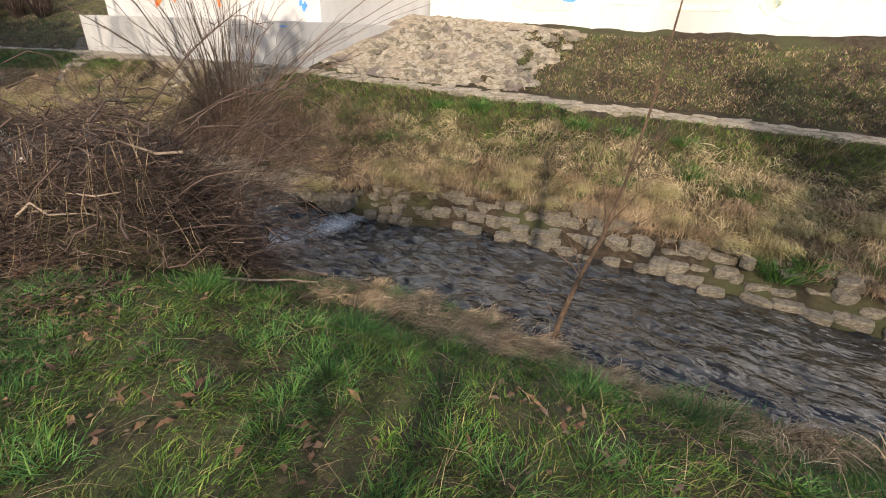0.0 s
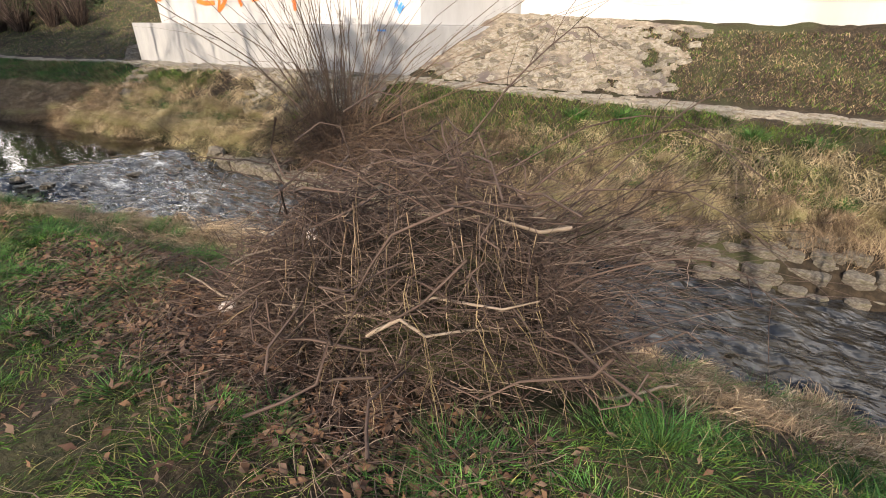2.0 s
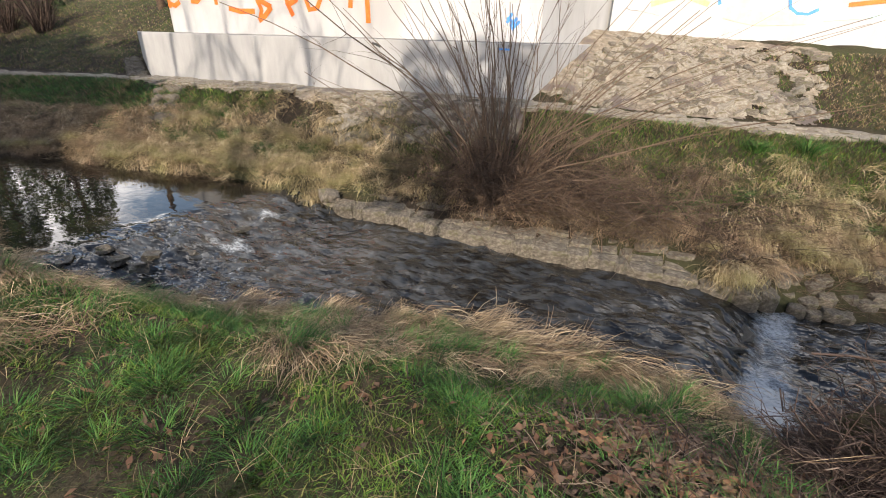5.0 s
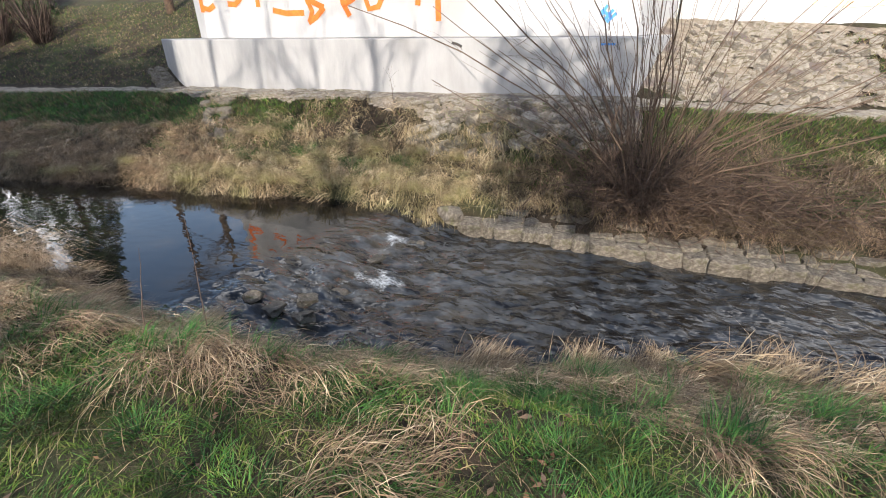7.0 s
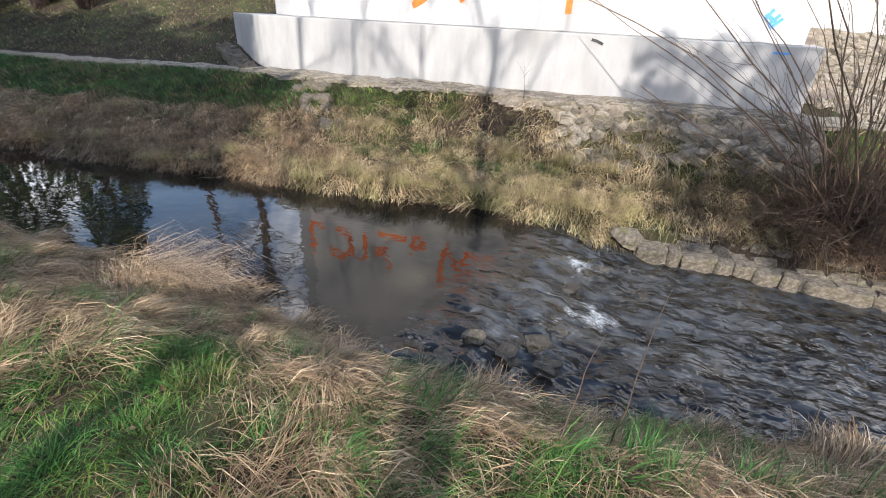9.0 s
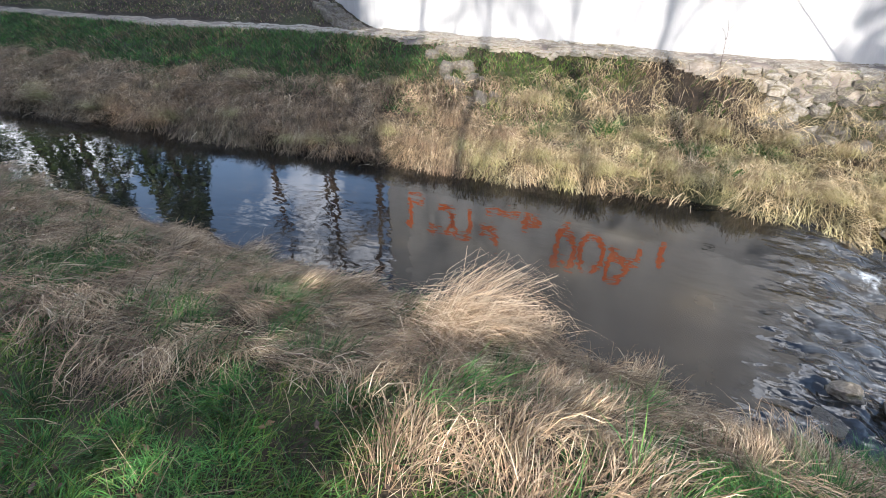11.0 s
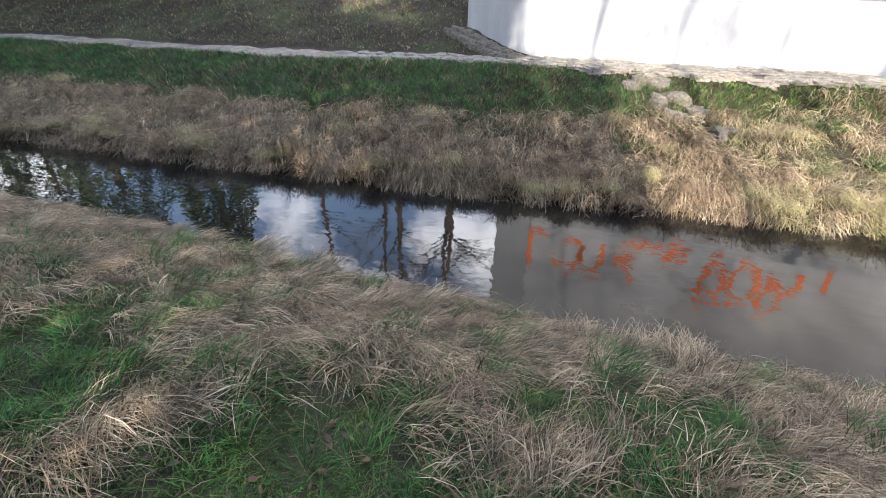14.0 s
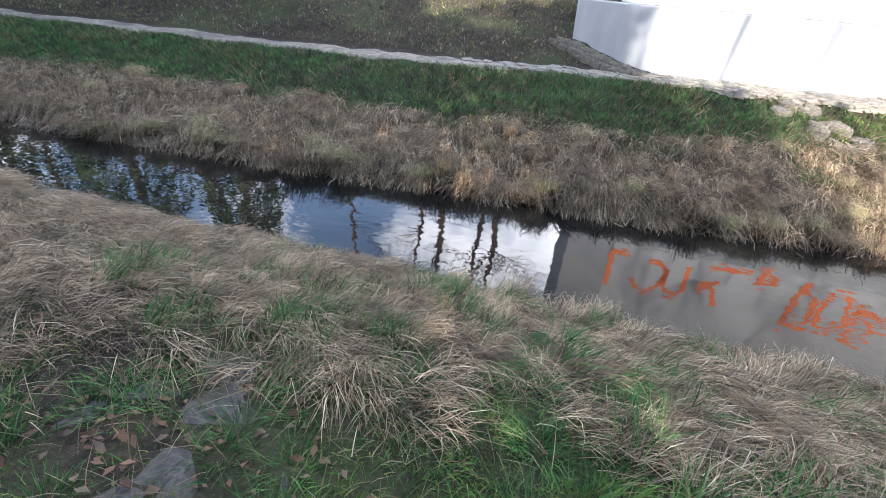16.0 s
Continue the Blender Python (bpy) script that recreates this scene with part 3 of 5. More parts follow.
# lusher tufts in the lawn
c_ = scatter(900, -25, 3.2, const(0.2), lambda x: near_shore(x) - 0.6, lambda x, y: (1 - 0.6 * strawness(x, y)) * ~in_pile(x, y))
k = rng.integers(0, len(c_), 80000)
off = rng.normal(0, 0.06, (len(k), 2))
p = np.stack([c_[k, 0] + off[:, 0], c_[k, 1] + off[:, 1], c_[k, 2]], 1)
p[:, 2] = ground_z(p[:, 0], p[:, 1]) - 0.01
n = len(p)
blades("grass_tufts", p, size(n, 0.05, 0.13), size(n, 0.002, 0.004), size(n, 0.5, 1.8), np.arctan2(off[:, 1], off[:, 0]) + rng.normal(0, 0.6, n), LUSH, "lush dark green grass tufts in the lawn", far=True)
# grass that goes on behind the walk
p = scatter(30000, -30, 9, const(-5.5), const(-0.15), lambda x, y: x * 0 + 1)
n = len(p)
blades("lawn_grass", p, size(n, 0.05, 0.13), size(n, 0.004, 0.008), size(n, 0.3, 1.2), rng.uniform(0, 6.28, n), GREEN, "rougher lawn grass behind the footway", far=True)


# straw over the near bank: matted in hummocks, the strands falling off their crowns
def hummock(x, y):
    return 0.2 * np.clip(fractal(x, y, 1.9, 151) - 0.36, 0, 1) + 0.08 * np.clip(fractal(x, y, 4.4, 155) - 0.4, 0, 1)


p = scatter(90000, -30, 3.2, const(0.2), lambda x: near_shore(x) + 0.05, lambda x, y: strawness(x, y) * (1 - mud(x, y)) * ~in_pile(x, y) * np.clip(hummock(x, y) * 24 - 0.1, 0.07, 1))
n = len(p)
e_ = 0.04
gx_ = hummock(p[:, 0] + e_, p[:, 1]) - hummock(p[:, 0] - e_, p[:, 1])
gy_ = hummock(p[:, 0], p[:, 1] + e_) - hummock(p[:, 0], p[:, 1] - e_)
head = np.arctan2(-gy_ * 34 + 0.2, -gx_ * 34 + 0.6) + (fractal(p[:, 0], p[:, 1], 3.5, 157) - 0.5) * 2.4 + rng.normal(0, 0.38, n)
p[:, 2] += hummock(p[:, 0], p[:, 1]) * rng.uniform(0.4, 1.0, n)
blades("straw_grass", p, size(n, 0.04, 0.125), size(n, 0.0026, 0.0054), size(n, 1.0, 2.8), head, STRAW, "long pale dry grass matted in hummocks over the bank", droop=0.62)
c_ = scatter(3300, -28, 3.2, const(0.15), lambda x: near_shore(x) - 0.02, lambda x, y: np.clip(strawness(x, y) * 1.1 - 0.1, 0, 1) * (1 - mud(x, y)) * ~in_pile(x, y) * np.interp(x, [-28, -24, -10, 3], [0.5, 1, 1, 0.75]))
p, head = clumps(c_, 70, 0.085, lambda x, y: 0.25 + (fractal(x, y, 0.9, 157) - 0.5) * 4.5)
n = len(p)
strands("straw_grass", p, size(n, 0.14, 0.4), size(n, 0.0013, 0.0026), size(n, 0.15, 0.55), head, STRAW, "long fine dry grass combed over in soft clumps")
c_ = scatter(1500, -25, 3.2, const(0.2), lambda x: near_shore(x) - 0.2, lambda x, y: strawness(x, y) * np.clip((fractal(x, y, 1.2, 159) - 0.44) * 6, 0.06, 1) * ~in_pile(x, y) * (1 - mud(x, y)))
p, head = clumps(c_, 46, 0.06, lambda x, y: 0.5 + (fractal(x, y, 2.5, 157) - 0.5) * 4)
n = len(p)
blades("grass_regrowth", p, size(n, 0.09, 0.22), size(n, 0.0024, 0.0042), size(n, 0.5, 1.7), head + rng.normal(0, 0.5, n), LUSH, "tufts of green grass growing up through the straw", far=True)
p = scatter(42000, -25, 3.2, const(-0.1), lambda x: near_shore(x) - 0.3, lambda x, y: (0.35 + 0.6 * strawness(x, y)) * ~in_pile(x, y))
n = len(p)
blades("dead_grass", p, size(n, 0.06, 0.17), size(n, 0.002, 0.004), size(n, 0.9, 2.2), rng.uniform(0, 6.28, n), BROWN, "brown dead grass stalks among the lawn")
# far bank: straw fringe over the water, mixed grass above, green strip upstream
def far_keep(x, y):
    ledge_gap = (np.abs(x + 8.0) < 3.2) & (y < far_shore(x) + 0.55)
    edging_gap = (x > -4.9) & (x < 4) & (y < far_shore(x) + 0.85)
    return np.clip(1.3 - fractal(x, y, 0.9, 91) * 0.9, 0, 1) * np.clip(1.35 - (y - far_shore(x)) / 2.4, 0.4, 1) * ~ledge_gap * ~edging_gap * np.where(sandy(x, y), 0.1, 1)


c_ = scatter(4500, -38, 7, lambda x: far_shore(x) - 0.03, lambda x: far_shore(x) + np.interp(x, [-38, -20, -17, -15, -10, 7], [1.7, 1.8, 2.0, 2.7, 2.7, 2.5]), far_keep)
# sun and shade put into the colour: bright copy in sun, duller elsewhere
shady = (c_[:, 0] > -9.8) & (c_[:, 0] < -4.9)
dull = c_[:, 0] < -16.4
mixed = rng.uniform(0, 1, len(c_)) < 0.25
for pick, material, per, label in ((~shady & ~dull & ~mixed, SUNNY, 44, "dry grass coloured as sunlit on the far bank"), (dull & ~mixed, STRAW, 46, "tall straw-coloured grass along the far waterline"), (shady | mixed, BROWN, 36, "brown dead grass drooping on the far bank")):
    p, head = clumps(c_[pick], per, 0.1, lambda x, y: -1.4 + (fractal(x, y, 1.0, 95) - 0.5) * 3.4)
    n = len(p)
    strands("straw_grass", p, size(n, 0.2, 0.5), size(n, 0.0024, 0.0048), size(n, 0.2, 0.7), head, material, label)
q = scatter(420, -4.8, 5.0, lambda x: far_shore(x) + 0.75, lambda x: far_shore(x) + 1.15, lambda x, y: x * 0 + 1)
p, head = clumps(q, 34, 0.09, lambda x, y: -1.5 + (fractal(x, y, 1.6, 97) - 0.5) * 2)
n = len(p)
strands("dead_grass", p, size(n, 0.18, 0.4), size(n, 0.002, 0.004), size(n, 0.2, 0.6), head, BROWN, "brown grass hanging over the edging stones")
p = scatter(42000, -36, 7, lambda x: far_shore(x) + 0.4, lambda x: path_near(x) - 0.05, lambda x, y: (0.2 + 0.8 * (fractal(x, y, 1.0, 101) > 0.5)) * np.where(sandy(x, y), 0.45, 1))
n = len(p)
blades("dead_grass", p, size(n, 0.08, 0.24), size(n, 0.004, 0.008), size(n, 0.5, 1.4), -1.4 + rng.normal(0, 0.9, n), BROWN, "brown withered grass on the far bank", far=True)
p = scatter(120000, -42, 7, lambda x: far_shore(x) + np.interp(x, [-42, -20, -16, -8, 7], [1.3, 1.3, 0.9, 1.0, 1.2]), path_near,
            lambda x, y: np.clip((fractal(x, y, 0.8, 111) - np.interp(x, [-42, -19, -15, -12, -5, 7], [0.1, 0.2, 0.36, 0.44, 0.46, 0.42])) * 6 + (y - far_shore(x) - 1.6) * 0.3, 0, 1) * np.where(sandy(x, y), 0.3, 1))
n = len(p)
upstream = p[:, 0] + rng.normal(0, 0.6, n) < -17
for pick, material in ((upstream, LUSH), (~upstream, GREEN)):
    n = int(pick.sum())
    blades("lawn_grass", p[pick], size(n, 0.05, 0.15), size(n, 0.0045, 0.009), size(n, 0.4, 1.4), rng.uniform(0, 6.28, n), material, "green grass strip below the footpath", far=True)
# embankment slope above the path
p = scatter(135000, -45, 9, lambda x: path_near(x) + 0.85, lambda x: path_near(x) + np.interp(x, [-45, -22, -8, 9], [7, 7, 3.6, 3.4]),
            lambda x, y: np.where((x > -21.5) & (x < -8), 0, 1) * np.clip(0.35 + fractal(x, y, 1.2, 121), 0, 1) * np.where((x > -8) & (x < -4.2), 0.4, 1))
n = len(p)
cut = rng.uniform(0, 1, n) < np.where(p[:, 0] < -20, 0.42, 0.28)
blades("slope_grass", p[cut], size(cut.sum(), 0.04, 0.11), size(cut.sum(), 0.006, 0.012), size(cut.sum(), 0.4, 1.2), rng.uniform(0, 6.28, cut.sum()), GREEN, "thin green grass on the embankment", far=True)
cut = ~cut
blades("slope_grass", p[cut], size(cut.sum(), 0.04, 0.12), size(cut.sum(), 0.004, 0.008), size(cut.sum(), 0.6, 1.5), rng.uniform(0, 6.28, cut.sum()), STRAW, "thin straw-coloured grass on the embankment", far=True)


# ---- grass tussocks, each a thing ----
def tussock_mesh(count, spread, h0, h1, lean, w, material, heading=None):
    r = np.abs(rng.normal(0, spread * 0.45, count))
    a = rng.uniform(0, 6.28, count)
    base = np.stack([r * np.cos(a), r * np.sin(a), np.full(count, -0.02)], 1)
    head = a + rng.normal(0, 0.5, count) if heading is None else heading + rng.normal(0, 0.55, count)
    ob = blades("tussock", base, size(count, h0, h1), size(count, w * 0.6, w * 1.3), size(count, lean * 0.5, lean * 1.5), head, material, droop=0.6, far=w > 0.005)
    me = ob.data
    bpy.data.objects.remove(ob)
    return me


def combed_mesh(count, spread, l0, l1, rise, w, material, heading):
    """A tussock whose stems all fall over to one side, like combed hair."""
    off = rng.normal(0, spread * 0.4, (count, 2))
    base = np.stack([off[:, 0], off[:, 1], 0.1 * np.exp(-(off ** 2).sum(1) / (spread * 0.6) ** 2) * rng.uniform(0.3, 1, count) - 0.02], 1)
    head = heading + rng.normal(0, 0.28, count) + off[:, 1] / spread * 0.5
    ob = strands("tussock", base, size(count, l0, l1), size(count, w * 0.6, w * 1.3), size(count, rise * 0.5, rise * 1.4), head, material, loose=False)
    me = ob.data
    bpy.data.objects.remove(ob)
    return me


comb = [combed_mesh(400, 0.26, 0.16, 0.42, 0.42, 0.0022, STRAW, h) for h in (0.2, 0.7, -0.4, 1.1, -1.0)]
# one dry grass in a sunlit-looking tone and two duller tones
sunlit_t = [combed_mesh(330, 0.3, 0.25, 0.55, 0.6, 0.0036, SUNNY, h) for h in (-1.4, -1.9, -0.9)]
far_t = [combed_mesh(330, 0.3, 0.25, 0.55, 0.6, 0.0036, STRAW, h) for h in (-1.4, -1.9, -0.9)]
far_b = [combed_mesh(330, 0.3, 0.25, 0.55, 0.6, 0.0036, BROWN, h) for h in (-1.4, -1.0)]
lush = [tussock_mesh(460, 0.24, 0.08, 0.19, 1.2, 0.0034, LUSH) for _ in range(3)]
lush_far = [tussock_mesh(300, 0.26, 0.16, 0.34, 0.9, 0.006, LUSH) for _ in range(2)]


def tussock(x, y, meshes, label, group, scale=1.0):
    ob = new("grass_tussock", meshes[int(rng.integers(0, len(meshes)))])
    ob.matrix_world = Matrix.LocRotScale((x, y, float(ground_z(x, y)) - 0.01), Euler((0, 0, rng.uniform(-0.5, 0.5))), (scale, scale, scale * rng.uniform(0.75, 1.15)))
    return tagged(ob, label, "grass tussock", group)


g1 = "straw tussocks on the near bank"
for x in np.arange(-29, -11.5, 0.42):
    for _ in range(2):
        xx = x + rng.uniform(-0.25, 0.25)
        yy = near_shore(np.array(xx)) - rng.uniform(0.05, 1.3)
        tussock(xx, float(yy), comb, "pale dry grass tussock bent over on the bank", g1, rng.uniform(0.7, 1.15))
for x in np.arange(-11.3, 2.6, 0.5):
    if -5.8 < x < -2.6:
        continue
    xx = x + rng.uniform(-0.25, 0.25)
    tussock(xx, float(near_shore(np.array(xx))) - rng.uniform(0.05, 0.45), comb, "pale dry grass tussock bent over on the bank", g1, rng.uniform(0.55, 0.95))
for xx, yy, s in ((-7.5, 3.1, 1.6), (-6.9, 2.9, 1.7), (-6.4, 2.9, 1.6), (-8.0, 3.0, 1.4), (-6.7, 3.2, 1.5), (-7.2, 2.7, 1.4), (-5.9, 3.0, 1.4), (-9.0, 2.8, 1.2), (-9.8, 2.5, 1.2), (-15.1, 2.55, 1.5), (-15.4, 2.3, 1.2), (-14.9, 2.75, 1.35), (-15.2, 2.8, 1.3), (-1.0, 3.9, 1.1), (-0.4, 3.8, 1.0), (1.6, 3.2, 1.2), (2.2, 3.0, 1.2), (-11.0, 2.5, 1.0), (-10.6, 2.6, 1.0)):
    tussock(xx, yy, comb, "large pale dry grass tussock leaning over the water", g1, s)
for x in np.arange(-34, 6, 0.36):
    if abs(x + 8.3) < 3.0:
        continue
    # mostly the sunlit-toned copy on the stretch that the sun reaches
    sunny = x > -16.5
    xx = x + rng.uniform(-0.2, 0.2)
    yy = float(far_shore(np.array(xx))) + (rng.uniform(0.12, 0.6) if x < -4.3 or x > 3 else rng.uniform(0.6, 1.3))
    tussock(xx, yy, sunlit_t if -16.6 < xx < -10.4 or (sunny and rng.uniform() < 0.5) else sunlit_t if rng.uniform() < 0.4 else far_t if rng.uniform() < 0.8 else far_b, "straw-coloured grass tussock hanging over the water's edge", "tussocks on the far bank", rng.uniform(0.75, 1.15))
for _ in range(70):
    xx = rng.uniform(-33, 5)
    yy = float(far_shore(np.array(xx))) + rng.uniform(0.6, 1.9)
    tussock(xx, yy, sunlit_t if -16 < xx < -11 else sunlit_t if rng.uniform() < 0.3 else far_b if rng.uniform() < 0.3 else far_t, "withered brown grass tussock on the slope", "tussocks on the far bank", rng.uniform(0.6, 1.0))
for xx, yy, s in ((-5.9, 7.0, 1.3), (-5.5, 7.2, 1.1), (-3.2, 7.6, 1.0), (2.2, 7.1, 1.2), (1.9, 6.9, 1.1), (1.4, 8.0, 1.0), (0.6, 8.3, 1.0), (2.4, 7.7, 1.1), (-2.6, 7.4, 0.9), (-15.6, 7.0, 0.9), (-14.6, 7.4, 1.0), (-13.3, 7.0, 0.9), (-12.4, 7.3, 0.9), (-14.0, 6.6, 0.8), (-15.2, 8.0, 1.0), (-4.8, 7.6, 0.9), (-4.1, 7.9, 0.8), (-1.0, 7.6, 0.8), (-0.4, 7.9, 0.9), (0.9, 7.4, 0.8), (3.0, 7.2, 1.1), (3.4, 7.6, 1.0), (-13.7, 7.3, 0.8), (-12.9, 6.7, 0.8), (-15.0, 6.7, 0.7), (-4.4, 9.0, 1.0), (-3.6, 9.2, 1.1), (-1.5, 9.2, 1.0), (-0.6, 9.2, 1.0), (0.4, 9.2, 0.9)):
    tussock(xx, yy, lush_far, "bright green grass tussock on the sunny bank", "green tussocks", s)
for xx, yy, s in ((-2.3, 1.75, 1.0), (-3.1, 1.2, 0.9), (-6.2, 2.25, 1.0), (-5.6, 2.3, 0.8), (-8.1, 2.9, 0.9), (-13.0, 2.0, 1.1), (-12.6, 2.15, 1.1), (-16.6, 1.7, 0.9), (-18.0, 1.5, 0.9), (-19.4, 1.9, 0.8), (-16.0, 1.3, 0.9), (-10.2, 2.0, 0.8), (-9.0, 2.4, 1.0), (-11.8, 1.9, 0.9), (-17.2, 2.3, 0.8), (-20.5, 1.1, 0.8), (-14.3, 1.7, 0.9), (-1.2, 2.0, 0.9), (0.2, 2.4, 1.0), (0.8, 3.0, 0.9), (-13.4, 1.5, 0.9)):
    tussock(xx, yy, lush, "dark green grass tuft in the bank", "green tussocks", s)


# plume of tall reed-like straw that leans out over the pool
plume = combed_mesh(330, 0.3, 0.3, 0.95, 0.85, 0.0018, PLUME, 0.3)
for xx, yy in ((-15.75, 2.25), (-15.5, 2.45), (-15.3, 2.6), (-15.45, 2.2)):
    tagged(tussock(xx, yy, [plume], "tall feathery straw clump leaning over the pool", "straw tussocks on the near bank", 1.0), category="reeds")


# ---- dead leaves ----
def leaf_scatter(name, p, label):
    n = len(p)
    s, a = size(n, 0.011, 0.034), rng.uniform(0, 6.28, n)
    u = np.stack([np.cos(a), np.sin(a), rng.normal(0, 0.35, n)], 1) * s[:, None]
    v = np.stack([-np.sin(a), np.cos(a), rng.normal(0, 0.35, n)], 1) * (s * 0.55)[:, None]
    up = np.array([0, 0, 1.0]) * (s * 0.3)[:, None]
    c = p + np.array([0, 0, 0.025])
    verts = np.stack([c - u, c - v * 0.9 + up, c + u * 0.9, c + v + up, c + u * 1.5 + up], 1)
    o = (np.arange(n) * 5)[:, None]
    ob = new(name, arrays_mesh(name, verts.reshape(-1, 3), [o + [0, 1, 3], o + [1, 2, 3], o + [1, 4, 2]], LEAF))
    return tagged(ob, label, "leaves", kind="stuff")


p = scatter(17000, -25, 3.2, const(-0.1), lambda x: near_shore(x) - 0.2, lambda x, y: 0.1 + 0.75 * bare(x, y) + leafy_strip(x, y) + mud(x, y))
leaf_scatter("dead_leaves", p, "curled brown dead leaves scattered in the grass")
q = rng.normal(0, 1, (1500, 2)) * (0.8, 0.12) + (-10.6, 2.75)
leaf_scatter("dead_leaves", np.stack([q[:, 0], q[:, 1], ground_z(q[:, 0], q[:, 1])], 1), "dark wet leaves washed up at the waterline")
q = rng.normal(0, 1, (4200, 2)) * (0.55, 0.28) + (-5.6, 1.55)
leaf_scatter("dead_leaves", np.stack([q[:, 0], q[:, 1], ground_z(q[:, 0], q[:, 1])], 1), "drift of brown dead leaves beside the brush pile")


q = rng.normal(0, 1, (1300, 2)) * (0.7, 0.22) + (-3.9, 1.2)
leaf_scatter("dead_leaves", np.stack([q[:, 0], q[:, 1], ground_z(q[:, 0], q[:, 1])], 1), "brown leaf litter at the foot of the brush pile")


# ---- sticks and twigs ----
def tubes(name, lines, material, sides=4):
    """One mesh of many tapered sticks: each line is points (k, 3) and radii (k)."""
    vs, fs, o = [], [], 0
    ang = np.arange(sides) / sides * 2 * np.pi
    for pts, rad in lines:
        k = len(pts)
        d = np.gradient(pts, axis=0)
        d /= np.linalg.norm(d, axis=1)[:, None] + 1e-9
        ref = np.where(np.abs(d[:, 2:3]) > 0.9, np.array([[1.0, 0, 0]]), np.array([[0, 0, 1.0]]))
        a = np.cross(d, ref)
        a /= np.linalg.norm(a, axis=1)[:, None] + 1e-9
        b = np.cross(d, a)
        ring = pts[:, None] + (a[:, None] * np.cos(ang)[None, :, None] + b[:, None] * np.sin(ang)[None, :, None]) * rad[:, None, None]
        vs.append(ring.reshape(-1, 3))
        i = np.arange(k - 1)[:, None] * sides + np.arange(sides)[None]
        j = np.arange(k - 1)[:, None] * sides + (np.arange(sides)[None] + 1) % sides
        fs.append((np.stack([i, j, j + sides, i + sides], -1).reshape(-1, 4)) + o)
        o += k * sides
    return arrays_mesh(name, np.concatenate(vs), [np.concatenate(fs)], material, True)


def stick(p0, p1, r0, r1, bend=0.08, k=6):
    p0, p1 = np.array(p0, float), np.array(p1, float)
    t = np.linspace(0, 1, k)[:, None]
    length = np.linalg.norm(p1 - p0)
    w = rng.normal(0, bend * length, (k, 3))
    w = np.cumsum(w, 0) * 0.4
    w = w - w[0] - (w[-1] - w[0]) * t
    return p0 + (p1 - p0) * t + w, np.linspace(r0, r1, k)


def mound(x, y):
    """Top of the brush pile above the ground."""
    r = ((x + 4.0) / 1.5) ** 2 + ((y - 2.3) / 1.05) ** 2
    return np.clip(1 - r, 0, None) ** 0.95 * (1 + 0.2 * (x + 4.0))


pile = empty("brush_pile", (-4.0, 2.3, 0), "heap of dead branches, twigs and washed-up debris", "brush pile")
PILE_TOP = 1.36


def pile_twigs(count, l0, l1, r0, r1, seed):
    g = np.random.default_rng(seed)
    out = []
    for _ in range(count):
        a, r = g.uniform(0, 6.28), g.uniform(0, 1) ** 0.5
        x, y = -4.0 + 1.4 * r * math.cos(a), 2.3 + 1.0 * r * math.sin(a)
        z = float(ground_z(x, y)) + PILE_TOP * float(mound(np.array(x), np.array(y))) * g.uniform(0.35, 1.0)
        h, ln = g.uniform(0, 6.28), g.uniform(l0, l1)
        dip = g.normal(-0.1, 0.35)
        d = np.array([math.cos(h), math.sin(h) * 0.8, dip]) * ln / 2
        c = np.array([x, y, z]) - pile_at
        s = stick(c - d, c + d, g.uniform(r0, r1), r0 * 0.5, 0.17, 5)
        x2, y2 = s[0][:, 0] + pile_at[0], s[0][:, 1] + pile_at[1]
        lim = ground_z(x2, y2) + 0.01 - pile_at[2]
        s[0][:, 2] = np.maximum(s[0][:, 2], lim)
        out.append(s)
    return out


pile_at = np.array([-4.0, 2.3, 0.0])
tagged(part("twig_tangle", tubes("twig_tangle", pile_twigs(6400, 0.18, 0.6, 0.0016, 0.0045, 1), TWIG, 3), TWIG, pile, "tangle of fine brown twigs"), kind="stuff")
kinds = []
for i in range(14):
    ln = 0.4 + 0.07 * i
    main = stick((-ln / 2, 0, 0), (ln / 2, 0, 0), 0.003 + 0.0004 * i, 0.0016, 0.17, 9)
    forks = [stick(main[0][j], main[0][j] + np.array((rng.uniform(0.08, 0.3), rng.normal(0, 0.13), rng.normal(0, 0.13))), 0.0022, 0.001, 0.12, 5) for j in (3, 5, 6)]
    kinds.append(tubes("branch", [main] + forks, TWIG, 4))
g = np.random.default_rng(3)
for _ in range(260):
    a, r = g.uniform(0, 6.28), g.uniform(0, 1) ** 0.5
    x, y = 1.4 * r * math.cos(a), 0.98 * r * math.sin(a)
    z = float(ground_z(x - 4.0, y + 2.3)) + PILE_TOP * float(mound(np.array(x - 4.0), np.array(y + 2.3))) * g.uniform(0.75, 1.02) + 0.03
    ob = new("branch", kinds[int(g.integers(0, 14))])
    ob.parent = pile
    ob.matrix_basis = pose(x, y, z, g.uniform(0, 360), g.normal(0, 20) + 24 * math.cos(a) * r, g.uniform(0, 360))
for i in range(8):
    s = pile_twigs(1, 0.5, 1.1, 0.008, 0.013, 100 + i)
    s[0][0][:, 2] += 0.06
    part("stick", tubes("stick", s, WOOD, 6), WOOD, pile, "pale barkless stick")
